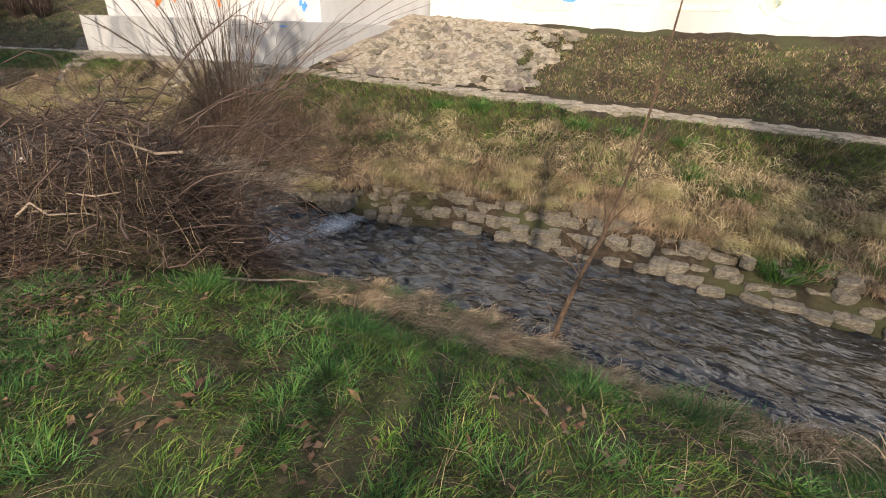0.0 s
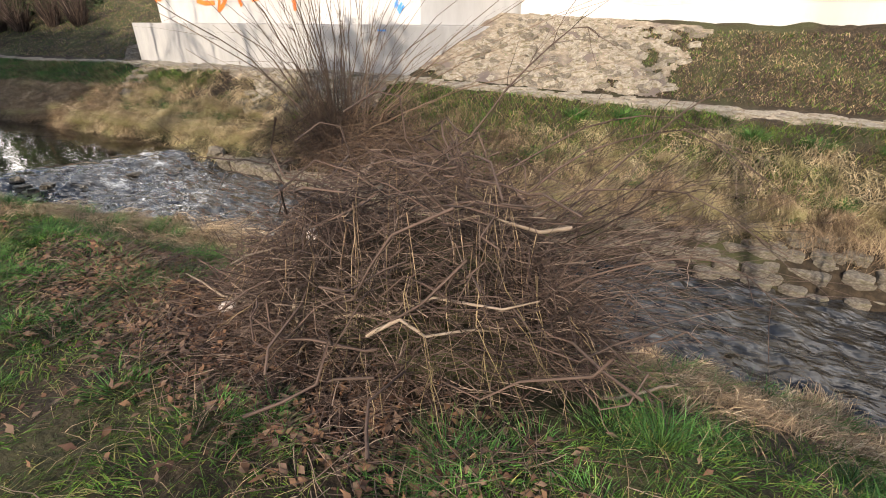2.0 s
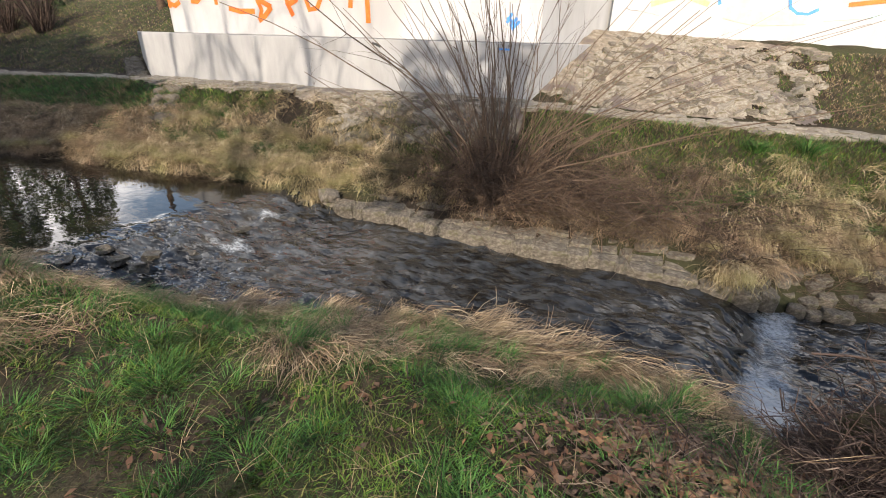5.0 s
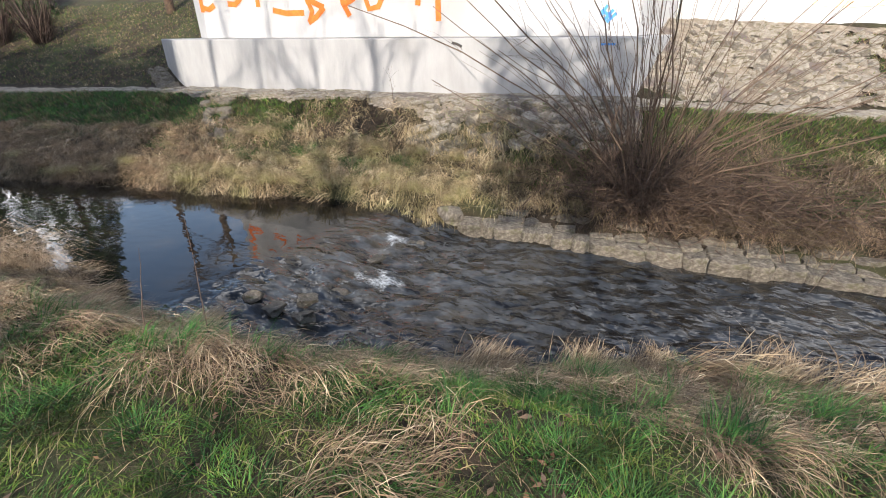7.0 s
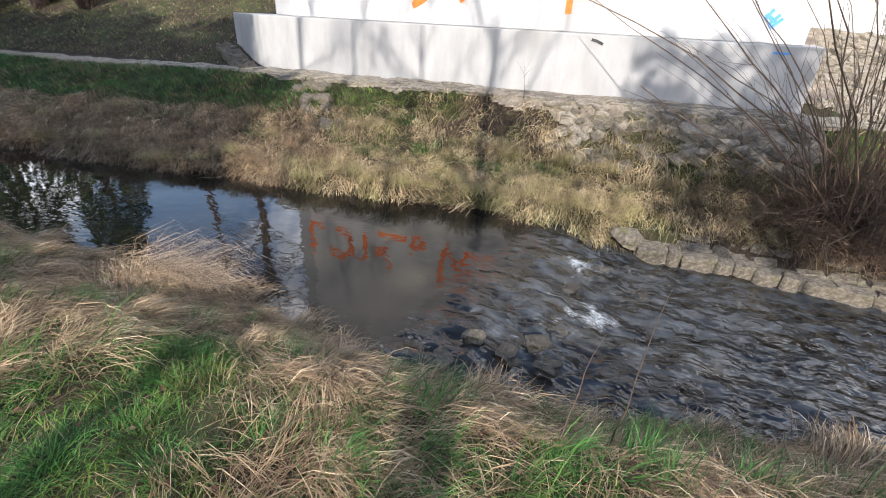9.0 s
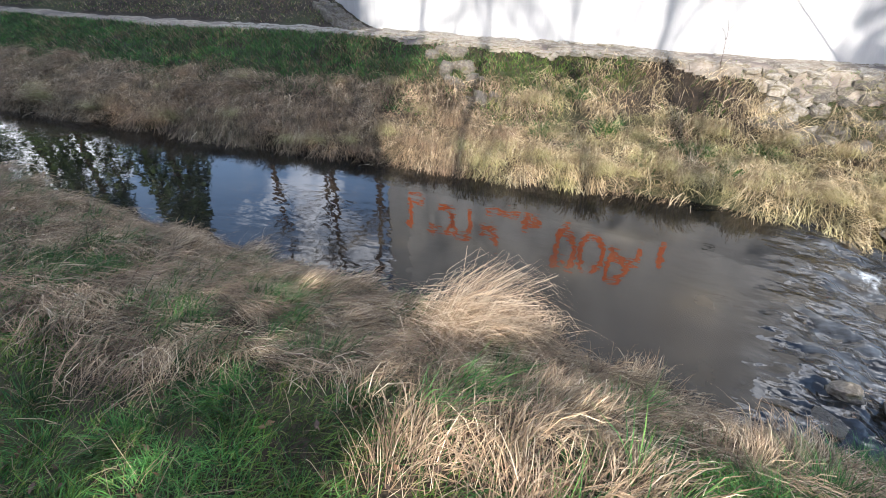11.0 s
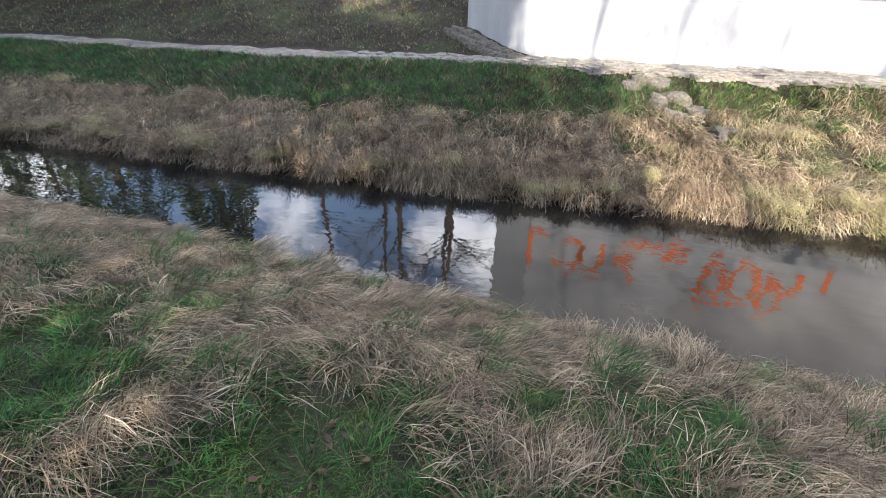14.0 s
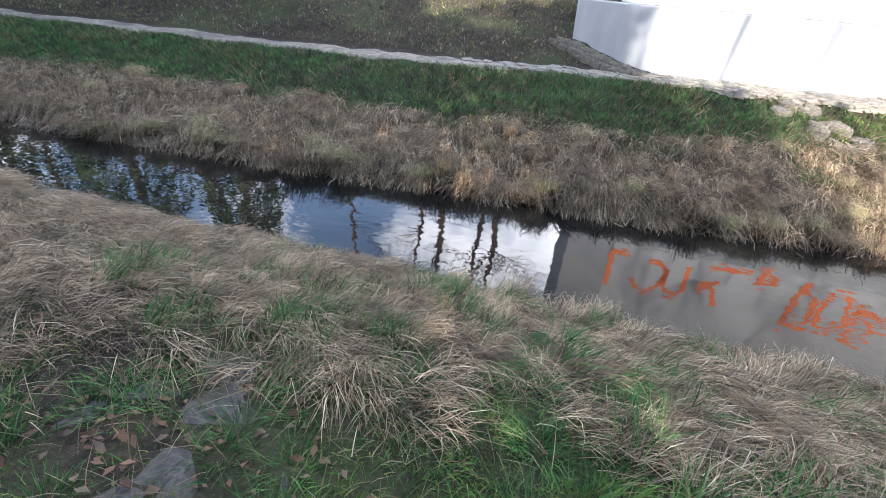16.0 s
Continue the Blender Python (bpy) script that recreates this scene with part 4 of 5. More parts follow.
for p0, p1, r in (((-4.5, 2.1, 0.75), (-4.35, 2.45, 1.05), 0.03), ((-4.25, 1.55, 0.55), (-4.0, 1.2, 0.12), 0.015)):
    part("log", tubes("log", [stick(np.array(p0) - pile_at, np.array(p1) - pile_at, r * 0.8, r * 0.5, 0.07, 9)], WOOD, 8), WOOD, pile, "weathered grey branch")
# long fine shoots that fan out of the heap over the water
lines = []
for _ in range(300):
    b = np.array((rng.uniform(0.3, 1.3), rng.uniform(-0.1, 0.7), rng.uniform(0.15, 0.85)))
    b[2] = max(b[2], float(ground_z(b[0] - 4.0, b[1] + 2.3)) + 0.02)
    d = np.array((rng.uniform(0.3, 1.0), rng.normal(0.15, 0.35), rng.normal(0.35, 0.28)))
    d *= rng.uniform(0.4, 1.15) / np.linalg.norm(d)
    s = stick(b, b + d, rng.uniform(0.002, 0.0042), 0.001, 0.07, 6)
    lines.append(s)
    for _ in range(2):
        q = s[0][int(rng.integers(2, 5))]
        lines.append(stick(q, q + d * 0.3 + rng.normal(0, 0.1, 3), 0.0018, 0.0009, 0.08, 4))
# long shoots that arch up out of the heap's crown and droop again
for ctrl in (((0.2, 0.2, 1.1), (0.45, 0.5, 1.55), (0.7, 0.82, 1.94), (0.95, 0.95, 1.8)), ((0.6, 0.1, 0.9), (1.0, 0.35, 1.3), (1.45, 0.6, 1.42), (1.95, 0.7, 1.15)), ((0.7, 0.0, 0.8), (1.1, 0.1, 1.12), (1.6, 0.25, 1.15), (2.1, 0.3, 0.85)),
             ((0.8, 0.3, 0.7), (1.2, 0.6, 1.2), (1.55, 0.9, 1.55), (1.8, 1.1, 1.6)), ((0.4, 0.3, 1.0), (0.9, 0.7, 1.35), (1.4, 1.0, 1.4), (1.9, 1.2, 1.1)), ((0.9, -0.2, 0.5), (1.4, -0.1, 0.85), (1.8, 0.1, 0.9), (2.2, 0.2, 0.6))):
    c4 = np.array(ctrl)
    tt = np.linspace(0, 3, 10)
    pts = np.stack([np.interp(tt, range(4), c4[:, k]) for k in range(3)], 1)
    pts[1:-1] = (pts[:-2] + 2 * pts[1:-1] + pts[2:]) / 4
    pts += np.cumsum(rng.normal(0, 0.008, pts.shape), 0)
    main = (pts, np.linspace(0.0075, 0.0025, 10))
    for j in (3, 4, 5, 6, 7, 8):
        for _ in range(2):
            lines.append(stick(pts[j], pts[j] + (pts[j] - pts[j - 1]) * 1.2 + rng.normal(0, 0.13, 3), 0.003, 0.0012, 0.08, 5))
    part("arching_shoot", tubes("arching_shoot", [main], TWIG, 5), TWIG, pile, "long reddish-brown shoot")
tagged(part("twig_spray", tubes("twig_spray", lines, TWIG, 3), TWIG, pile, "fine reddish-brown twigs fanning out"), kind="stuff")
# heart of the heap: added opaque dark core, stands for shade between the twigs
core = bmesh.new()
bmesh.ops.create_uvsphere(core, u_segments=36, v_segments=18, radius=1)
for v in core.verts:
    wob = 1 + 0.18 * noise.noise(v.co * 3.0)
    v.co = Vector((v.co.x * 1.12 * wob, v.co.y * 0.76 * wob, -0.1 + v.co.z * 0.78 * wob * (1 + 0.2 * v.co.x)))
part("packed_debris", core, SOIL, pile, "dark solid core standing for shade inside the heap")
# flattened straw and stalks that hang down the heap's front
lines = []
for _ in range(110):
    a = rng.uniform(3.4, 6.1)
    r = rng.uniform(0.45, 0.95)
    x, y = 1.65 * r * math.cos(a), 1.05 * r * math.sin(a)
    gz = float(ground_z(x - 4.0, y + 2.3))
    zt = gz + PILE_TOP * float(mound(np.array(x - 4.0), np.array(y + 2.3)))
    lines.append(stick((x, y, zt + 0.03), (x * 1.2 + rng.normal(0, 0.1), y * 1.25, gz + rng.uniform(0.02, 0.3)), 0.003, 0.0015, 0.1, 5))
tagged(part("stalk_curtain", tubes("stalk_curtain", lines, BROWN, 3), BROWN, pile, "limp brown stalks"), kind="stuff")

# loose sticks on the near bank
for p0, p1, r in (((-3.35, 3.25, -0.55), (-2.75, 3.45, -0.62), 0.028), ((-2.6, 2.1, 0.05), (-2.2, 2.75, -0.2), 0.012), ((-6.0, 1.6, 0.16), (-5.5, 1.5, 0.18), 0.006)):
    m_ = (np.array(p0) + np.array(p1)) / 2
    ob = new("stick", tubes("stick", [stick(np.array(p0) - m_, np.array(p1) - m_, r, r * 0.6, 0.03, 8)], WOOD, 8))
    ob.location = m_
    tagged(ob, "bleached broken stick lying on the bank", "stick", "loose sticks")


# twig litter round the heap
lines = []
for i in range(4000):
    x, y = (rng.normal(-5.3, 0.8), rng.normal(1.55, 0.38)) if i < 2400 else (rng.normal(-3.8, 0.75), rng.normal(1.25, 0.22))
    h, ln = rng.uniform(0, 6.28), rng.uniform(0.06, 0.28)
    z = float(ground_z(x, y)) + 0.02
    lines.append(stick((x, y, z), (x + ln * math.cos(h), y + ln * math.sin(h), z + rng.uniform(-0.01, 0.05)), 0.003, 0.0015, 0.08, 4))
tagged(new("twig_litter", tubes("twig_litter", lines, TWIG, 3)), "broken brown twigs strewn beside the brush pile", "twigs", kind="stuff")


# ---- willow shrub ----
def shoot(base, top, r, g, k=7, sag=0.0, taper=0.85, wob=0.012):
    t = np.linspace(0, 1, k)
    pts = np.array(base) + (np.array(top) - np.array(base)) * t[:, None]
    out = np.array([top[0] - base[0], top[1] - base[1], 0]) * 0.3
    pts += out * (np.sin(t * np.pi) * -0.5)[:, None]
    pts[:, 2] -= sag * t ** 2
    pts += np.cumsum(g.normal(0, wob, (k, 3)), 0)
    return pts, r * (1 - taper * t)


def willow(x, y, zb):
    g = np.random.default_rng(11)
    root = empty("willow_shrub", (x, y, zb), "bare leafless willow shrub with many upright shoots", "shrub")
    stool = bmesh.new()
    bmesh.ops.create_icosphere(stool, subdivisions=4, radius=0.42)
    for v in stool.verts:
        f = 1 + 0.5 * noise.noise(v.co * 4) + 0.25 * noise.noise(v.co * 11)
        v.co = Vector((v.co.x * f * 1.25, v.co.y * f * 0.95, v.co.z * f * 0.75 + 0.1))
    part("stool", stool, BARK_SOLID, root, "knotted dark woody base")
    twigs = []
    for i in range(105):
        a = g.uniform(0, 6.28)
        sp = g.uniform(0.0, 1.25) ** 0.9
        b = (0.6 * math.cos(a) * g.uniform(0.2, 1), 0.4 * math.sin(a) * g.uniform(0.2, 1), 0.25)
        h = g.uniform(2.2, 4.2)
        lean = min(sp, 1.3) * h * 0.85
        top = (b[0] + math.cos(a) * lean * (1.5 if math.cos(a) > 0 else 1.15), b[1] + math.sin(a) * lean * 0.6, h * (1 - 0.26 * min(sp, 1.3)))
        s = shoot(b, top, g.uniform(0.0055, 0.009) + 0.009 * (i % 4 == 0), g, 9, 0.0, 0.65, 0.04)
        part("shoot", tubes("shoot", [s], WILLOW, 5), WILLOW, root)
        for _ in range(g.integers(2, 6)):
            j = g.integers(2, 7)
            q = s[0][j]
            d = s[0][j] - s[0][j - 1]
            d = d / np.linalg.norm(d)
            e = q + (d + g.normal(0, 0.42, 3)) * g.uniform(0.25, 0.8)
            twigs.append(shoot(q, e, max(0.0035, s[1][j] * 0.45), g, 5))
    tagged(part("twig_fan", tubes("twig_fan", twigs, WILLOW, 3), WILLOW, root, "fine side twigs"), kind="stuff")
    ball = []
    for _ in range(1500):
        q = g.normal(0, 0.55, 3)
        c0 = np.array((q[0] * 0.85, -0.08 + q[1] * 0.6, 0.25 + q[2] * 0.6))
        c0[2] = max(c0[2], float(ground_z(x + c0[0], y + c0[1])) - zb + 0.02)
        d = c0 * 0.5 + g.normal(0, 0.4, 3)
        d *= g.uniform(0.2, 0.5) / np.linalg.norm(d)
        ball.append(shoot(c0, c0 + d * 1.3, g.uniform(0.005, 0.01), g, 5, g.uniform(0, 0.15)))
    tagged(part("twig_ball", tubes("twig_ball", ball, WILLOW, 3), WILLOW, root, "dense dark twigs round the base"), kind="stuff")
    low = []
    for _ in range(1500):
        q = g.normal(0, 0.5, 3)
        c0 = np.array((0.95 + q[0] * 1.9, -0.15 + q[1] * 0.7, 0.26 + q[2] * 0.5 - 0.12 * abs(q[0])))
        c0[2] = max(c0[2], float(ground_z(x + c0[0], y + c0[1])) - zb + 0.02)
        d = np.array((g.normal(0.35, 0.8), g.normal(-0.1, 0.5), g.normal(0.05, 0.3)))
        d *= g.uniform(0.35, 1.1) / np.linalg.norm(d)
        low.append(shoot(c0, c0 + d, g.uniform(0.005, 0.009), g, 5, g.uniform(0, 0.25)))
    tagged(part("twig_skirt", tubes("twig_skirt", low, WILLOW, 3), WILLOW, root, "mass of drooping dead twigs"), kind="stuff")
    return root


BARK_SOLID = mat("dark root bark", [(0.03, 0.022, 0.016), (0.075, 0.05, 0.035), (0.13, 0.09, 0.06)], 14, 8, 0.9, 0.8, 25)
willow(-8.3, 6.75, float(ground_z(-8.3, 6.75)) - 0.05)
# brambles on the bank downstream of the shrub
bram = empty("bramble_thicket", (-5.8, 7.0, -0.4), "tangled bare brown bramble stems on the far bank", "brambles")
lines = []
for _ in range(1300):
    x, y = rng.uniform(-1.8, 2.6), rng.uniform(-0.7, 0.9)
    gz = float(ground_z(x - 5.8, y + 7.0)) + 0.4
    e = (x + rng.normal(0.2, 0.5), y + rng.normal(-0.15, 0.3), gz + rng.uniform(0.02, 0.55))
    lines.append(shoot((x, y, gz), e, rng.uniform(0.003, 0.006), rng, 6, rng.uniform(0, 0.3)))
tagged(part("stem_tangle", tubes("stem_tangle", lines, WILLOW, 3), WILLOW, bram), kind="stuff")
bram2 = empty("bramble_thicket", (2.6, 8.3, -0.2), "tangled bare brown bramble stems on the far bank", "brambles")
lines = []
for _ in range(320):
    x, y = rng.uniform(-1.0, 2.5), rng.uniform(-0.7, 0.9)
    gz = float(ground_z(x + 2.6, y + 8.3)) + 0.2
    lines.append(shoot((x, y, gz), (x + rng.normal(-0.3, 0.5), y + rng.normal(-0.1, 0.3), gz + rng.uniform(0.02, 0.6)), rng.uniform(0.003, 0.006), rng, 6, rng.uniform(0, 0.3)))
tagged(part("stem_tangle", tubes("stem_tangle", lines, WILLOW, 3), WILLOW, bram2), kind="stuff")


# ---- sapling at the water's edge ----
def sapling(x, y, z):
    g = np.random.default_rng(5)
    root = empty("sapling", (x, y, z), "thin bare sapling growing from the near waterline", "sapling")
    trunk = np.array([(0, 0, 0), (0.05, 0.02, 0.5), (0.15, 0.05, 1.0), (0.28, 0.08, 1.45), (0.36, 0.1, 1.95), (0.43, 0.12, 2.6), (0.5, 0.12, 3.9)])
    part("trunk", tubes("trunk", [(trunk, np.array([0.036, 0.028, 0.021, 0.017, 0.013, 0.01, 0.004]))], BARK_SOLID, 7), BARK_SOLID, root)
    for j, d, r in ((4, (0.3, 0.1, 0.6), 0.008), (3, (0.28, 0, 0.6), 0.008), (2, (-0.5, 0.1, 0.2), 0.007), (5, (0.25, 0, 0.5), 0.005), (2, (-0.35, 0, 0.55), 0.008), (3, (0.5, 0.1, 0.25), 0.009), (3, (-0.25, 0.1, 0.8), 0.009), (4, (0.22, 0, 0.45), 0.007), (4, (-0.2, 0, 0.5), 0.006), (2, (0.45, -0.1, 0.1), 0.007), (5, (0.12, 0, 0.35), 0.005), (5, (-0.1, 0, 0.4), 0.005), (1, (-0.3, 0, 0.35), 0.006), (3, (0.35, 0, -0.15), 0.006)):
        s = [shoot(trunk[j], trunk[j] + np.array(d), r, g, 6)]
        for _ in range(3):
            q = s[0][0][g.integers(2, 5)]
            s.append(shoot(q, q + np.array(d) * 0.3 + g.normal(0, 0.12, 3), r * 0.5, g, 4))
        part("branch", tubes("branch", s, BARK_SOLID, 5), BARK_SOLID, root)
    return root


sapling(-0.35, 4.05, float(ground_z(-0.35, 4.05)) - 0.03)
for x, y, h in ((-13.05, 8.6, 0.75), (-0.9, 7.9, 1.0), (-1.4, 7.9, 0.7), (0.4, 8.1, 0.8)):
    g = np.random.default_rng(int(100 + x * 7))
    z = float(ground_z(x, y))
    root = empty("dry_weed", (x, y, z), "thin bare weed stalk standing on the bank", "weed", "dry weeds")
    s = [shoot((0, 0, 0), (g.normal(0, 0.08), 0, h), 0.006, g, 6)]
    part("stalk", tubes("stalk", s, TWIG, 4), TWIG, root)
    tw = []
    for _ in range(8):
        q = s[0][0][g.integers(1, 5)]
        tw.append(shoot(q, q + np.array((g.normal(0, 0.15), g.normal(0, 0.1), g.uniform(0.1, 0.3))), 0.003, g, 4))
    part("twigs", tubes("twigs", tw, TWIG, 3), TWIG, root)
# two upright stalks close to the walker
for x, y, h in ((-11.45, 1.6, 0.95), (-11.75, 1.35, 0.6)):
    z = float(ground_z(x, y))
    root = empty("dry_weed", (x, y, z), "tall dry weed stalk in the near grass", "weed", "dry weeds")
    part("stalk", tubes("stalk", [shoot((0, 0, 0), (0.06, 0.05, h), 0.006, rng, 7)], TWIG, 5), TWIG, root)


# ---- broad-leaved weeds in the near straw ----
def rosette(x, y, s):
    z = float(ground_z(x, y)) + 0.05
    root = empty("broadleaf_weed", (x, y, z), "small green broad-leaved weed in the straw", "weed", "broad-leaved weeds")
    for i in range(9):
        a = i * 2.4 + rng.uniform(-0.3, 0.3)
        bm = bmesh.new()
        rows = []
        for j, (t_, w) in enumerate(((0.0, 0.12), (0.35, 0.5), (0.7, 0.55), (1.0, 0.05))):
            up = 0.55 * t_ - 0.35 * t_ * t_
            rows.append([bm.verts.new((s * t_, s * w * k, s * (up + 0.12 * abs(k)))) for k in (-0.6, 0, 0.6)])
        for j in range(3):
            for k in range(2):
                bm.faces.new((rows[j][k], rows[j][k + 1], rows[j + 1][k + 1], rows[j + 1][k]))
        leaf = part("leaf", bm, LUSH, root)
        leaf.rotation_euler = (0, 0, a)


for x, y, s in ((-21.85, 2.05, 0.1), (-21.72, 1.95, 0.08)):
    rosette(x, y, s)


# ---- stones ----
def stone_mesh(material, seed, flat=0.55, sub=2):
    bm = bmesh.new()
    bmesh.ops.create_icosphere(bm, subdivisions=sub, radius=0.5)
    o = Vector((seed * 3.7, seed * 1.3, seed))
    for v in bm.verts:
        c = v.co.copy()
        q = Vector([math.copysign(abs(a) ** 0.6, a) for a in c])
        v.co = q * (0.72 + 0.5 * noise.noise(c * 2.2 + o)) * 0.95
        v.co.z *= flat
    me = bpy.data.meshes.new("stone")
    bm.to_mesh(me)
    bm.free()
    me.materials.append(material)
    return me


def slab_mesh(material, seed):
    """A flat dressed stone, unit size: an uneven rectangle with worn edges."""
    g = np.random.default_rng(900 + seed)
    bm = bmesh.new()
    ang = np.linspace(0, 2 * np.pi, 12, endpoint=False) + g.normal(0, 0.06, 12)
    c, s_ = np.cos(ang), np.sin(ang)
    r = 0.5 / np.maximum(np.abs(c) ** 5 + np.abs(s_) ** 5, 1e-6) ** 0.2 * (1 + g.normal(0, 0.05, 12))
    rings = [[bm.verts.new((c[i] * r[i] * f, s_[i] * r[i] * f, z + (g.normal(0, 0.05) if z > 0 else 0))) for i in range(12)] for f, z in ((0.94, -0.5), (1.0, 0.25), (0.9, 0.46))]
    for lo, hi in zip(rings, rings[1:]):
        for i in range(12):
            bm.faces.new((lo[i], lo[(i + 1) % 12], hi[(i + 1) % 12], hi[i]))
    mid = bm.verts.new((0, 0, 0.5))
    for i in range(12):
        bm.faces.new((rings[2][i], rings[2][(i + 1) % 12], mid))
    me = bpy.data.meshes.new("slab")
    bm.to_mesh(me)
    bm.free()
    me.materials.append(material)
    return me


rocks = [stone_mesh(WET, s) for s in range(4)]
greys = [stone_mesh(STONE, 10 + s) for s in range(4)]
pales = [slab_mesh(PALE, 20 + s) for s in range(6)]
slabs_ = [slab_mesh(STONE, 50 + s) for s in range(6)]
darks = [stone_mesh(DARK, 70 + s, 0.4, 2) for s in range(4)]
flats = [slab_mesh(STONE, 30 + s) for s in range(5)]


def rock(x, y, z, sx, sy, sz, dry=True, label="grey stone standing out of the shallow water", name="rock", group="rocks in the stream"):
    ob = new(name, (greys if dry else rocks)[int(rng.integers(0, 4))])
    ob.matrix_world = Matrix.LocRotScale((x, y, z), Euler((rng.normal(0, 0.15), rng.normal(0, 0.15), rng.uniform(0, 6.28))), (sx, sy, sz))
    return tagged(ob, label, "rock", group)


for x, y, s in ((-12.55, 3.1, 0.34), (-12.95, 3.0, 0.26), (-13.5, 2.75, 0.28), (-12.2, 3.05, 0.3), (-11.95, 3.3, 0.3), (-14.1, 2.7, 0.25), (-12.75, 2.75, 0.3), (-11.8, 3.0, 0.35)):
    rock(x, y, -0.56 if x == -12.55 else -0.62, s * 0.8, s * 0.6, s * 0.7, x == -12.55)
for x, y, s in ((-11.9, 3.75, 0.42), (-11.7, 4.2, 0.4), (-11.75, 4.6, 0.34), (-11.5, 5.3, 0.45), (-11.65, 5.8, 0.4), (-10.9, 4.9, 0.3), (-9.7, 4.7, 0.3), (-8.2, 4.5, 0.34), (-5.3, 4.2, 0.4), (-5.15, 4.7, 0.36), (-4.9, 5.2, 0.4), (-3.9, 5.6, 0.3)):
    rock(x, y, float(water_level(np.array(x), np.array(y))) - 0.06, s, s * 0.7, s * 0.55, False, "dark wet rock breaking the surface of the riffle")
rock(-16.75, 7.6, float(ground_z(-16.75, 7.6)) + 0.05, 0.34, 0.3, 0.5, True, "pale block of stone on the far slope", "rock", "stones on the bank")
rock(-11.05, 5.95, -0.5, 0.5, 0.4, 0.5, True, "square stone block at the head of the ledge", "rock", "stones on the bank")
for x, y in ((-30.5, 5.45), (-29.6, 5.45), (-28.9, 5.5), (-28.2, 5.5)):
    rock(x, y, -0.55, 0.4, 0.3, 0.3, True, "grey stone at the foot of the bank", "rock", "stones on the bank")

# ledge of masonry along the far side
ledge = empty("stone_ledge", (-8, 6.1, -0.6), "worn masonry ledge along the far waterline", "ledge", kind="structure")


def lay(parent, meshes, name, x, y, z, sx, sy, sz, yaw, tilt=0.0):
    ob = new(name, meshes[int(rng.integers(0, len(meshes)))])
    ob.parent = parent
    ob.matrix_basis = Matrix.Translation(-parent.location) @ Matrix.LocRotScale((x, y, z), Euler((tilt + rng.normal(0, 0.04), rng.normal(0, 0.05), yaw)), (sx, sy, sz))
    return ob


x = -10.9
while x < -4.6:
    w = rng.uniform(0.16, 0.46)
    yf = float(far_shore(np.array(x + w / 2)))
    zt = float(np.interp(x, [-11, -7, -4.6], [-0.52, -0.56, -0.75]))
    for row in range(4):
        if row == 0 or rng.uniform() < 0.8:
            lay(ledge, slabs_, "stone", x + w / 2 + rng.normal(0, 0.02), yf + 0.0 + 0.25 * row + rng.normal(0, 0.02), max(zt - 0.15 + 0.02 * row, float(ground_z(x + w / 2, yf - 0.04 + 0.22 * row)) - 0.09) + rng.normal(0, 0.012), w * 1.03, rng.uniform(0.26, 0.31), 0.24, rng.normal(0.0, 0.05), rng.normal(0, 0.04))
    x += w
lx, lv = np.meshgrid(np.arange(-10.95, -4.55, 0.1), np.arange(6), indexing="ij")
front = far_shore(lx) - 0.09 + 0.03 * (value_noise(lx * 3.0, lx * 0, 191) - 0.5)
ly = front + np.array([0.0, 0.02, 0.3, 0.6, 0.85, 0.95])[lv.astype(int)]
lz = np.interp(lx, [-11, -7, -4.6], [-0.52, -0.56, -0.75]) - 0.065 + 0.02 * (fractal(lx, ly, 3.0, 193) - 0.5) - np.array([0.5, 0.0, 0.0, -0.015, -0.02, 0.3])[lv.astype(int)]
li = np.arange(lx.size).reshape(lx.shape)
part("mortar_bed", arrays_mesh("mortar_bed", np.stack([lx + 8, ly - 6.1, lz + 0.6], -1).reshape(-1, 3), [np.stack([li[:-1, :-1], li[1:, :-1], li[1:, 1:], li[:-1, 1:]], -1).reshape(-1, 4)], STONE), STONE, ledge, "worn mortar filling the joints of the ledge")
edging = empty("stone_edging", (0, 6.9, -1.1), "row of flat stones edging the far waterline", "edging", kind="structure")
x = -4.4
while x < 4.5:
    w = rng.uniform(0.14, 0.32)
    yf = float(far_shore(np.array(x + w / 2)))
    wl = float(water_level(np.array(x), np.array(yf)))
    for row in range(5):
        if rng.uniform() < 0.92:
            lay(edging, slabs_, "stone", x + w / 2 + rng.normal(0, 0.04), yf + 0.06 + row * 0.19 + rng.normal(0, 0.07), max(wl + 0.03 + row * 0.09, float(ground_z(x + w / 2, yf + 0.06 + row * 0.19)) - 0.03) + rng.normal(0, 0.03), w * rng.uniform(1.0, 1.25), rng.uniform(0.18, 0.28), 0.13, rng.normal(0, 0.22))
    x += w

# footpath of worn slabs
walkway = empty("path", (-8, 9.6, 0.7), "trodden footpath of uneven pale flagstones", "path", kind="structure")
px, pt = np.meshgrid(np.arange(-45, 9, 0.12), np.linspace(0, 1, 9), indexing="ij")
py = path_near(px) - 0.02 + 0.3 * (value_noise(px * 2.3, pt * 1.0, 77) - 0.5) + pt * 0.74
pi = np.arange(px.size).reshape(px.shape)
bed = arrays_mesh("path_bed", np.stack([px + 8, py - 9.6, ground_z(px, py) + 0.012 - 0.7 - 0.05 * (np.abs(pt - 0.5) > 0.45)], -1).reshape(-1, 3), [np.stack([pi[:-1, :-1], pi[1:, :-1], pi[1:, 1:], pi[:-1, 1:]], -1).reshape(-1, 4)], DUST, True)
part("path_bed", bed, DUST, walkway, "dusty trodden earth")
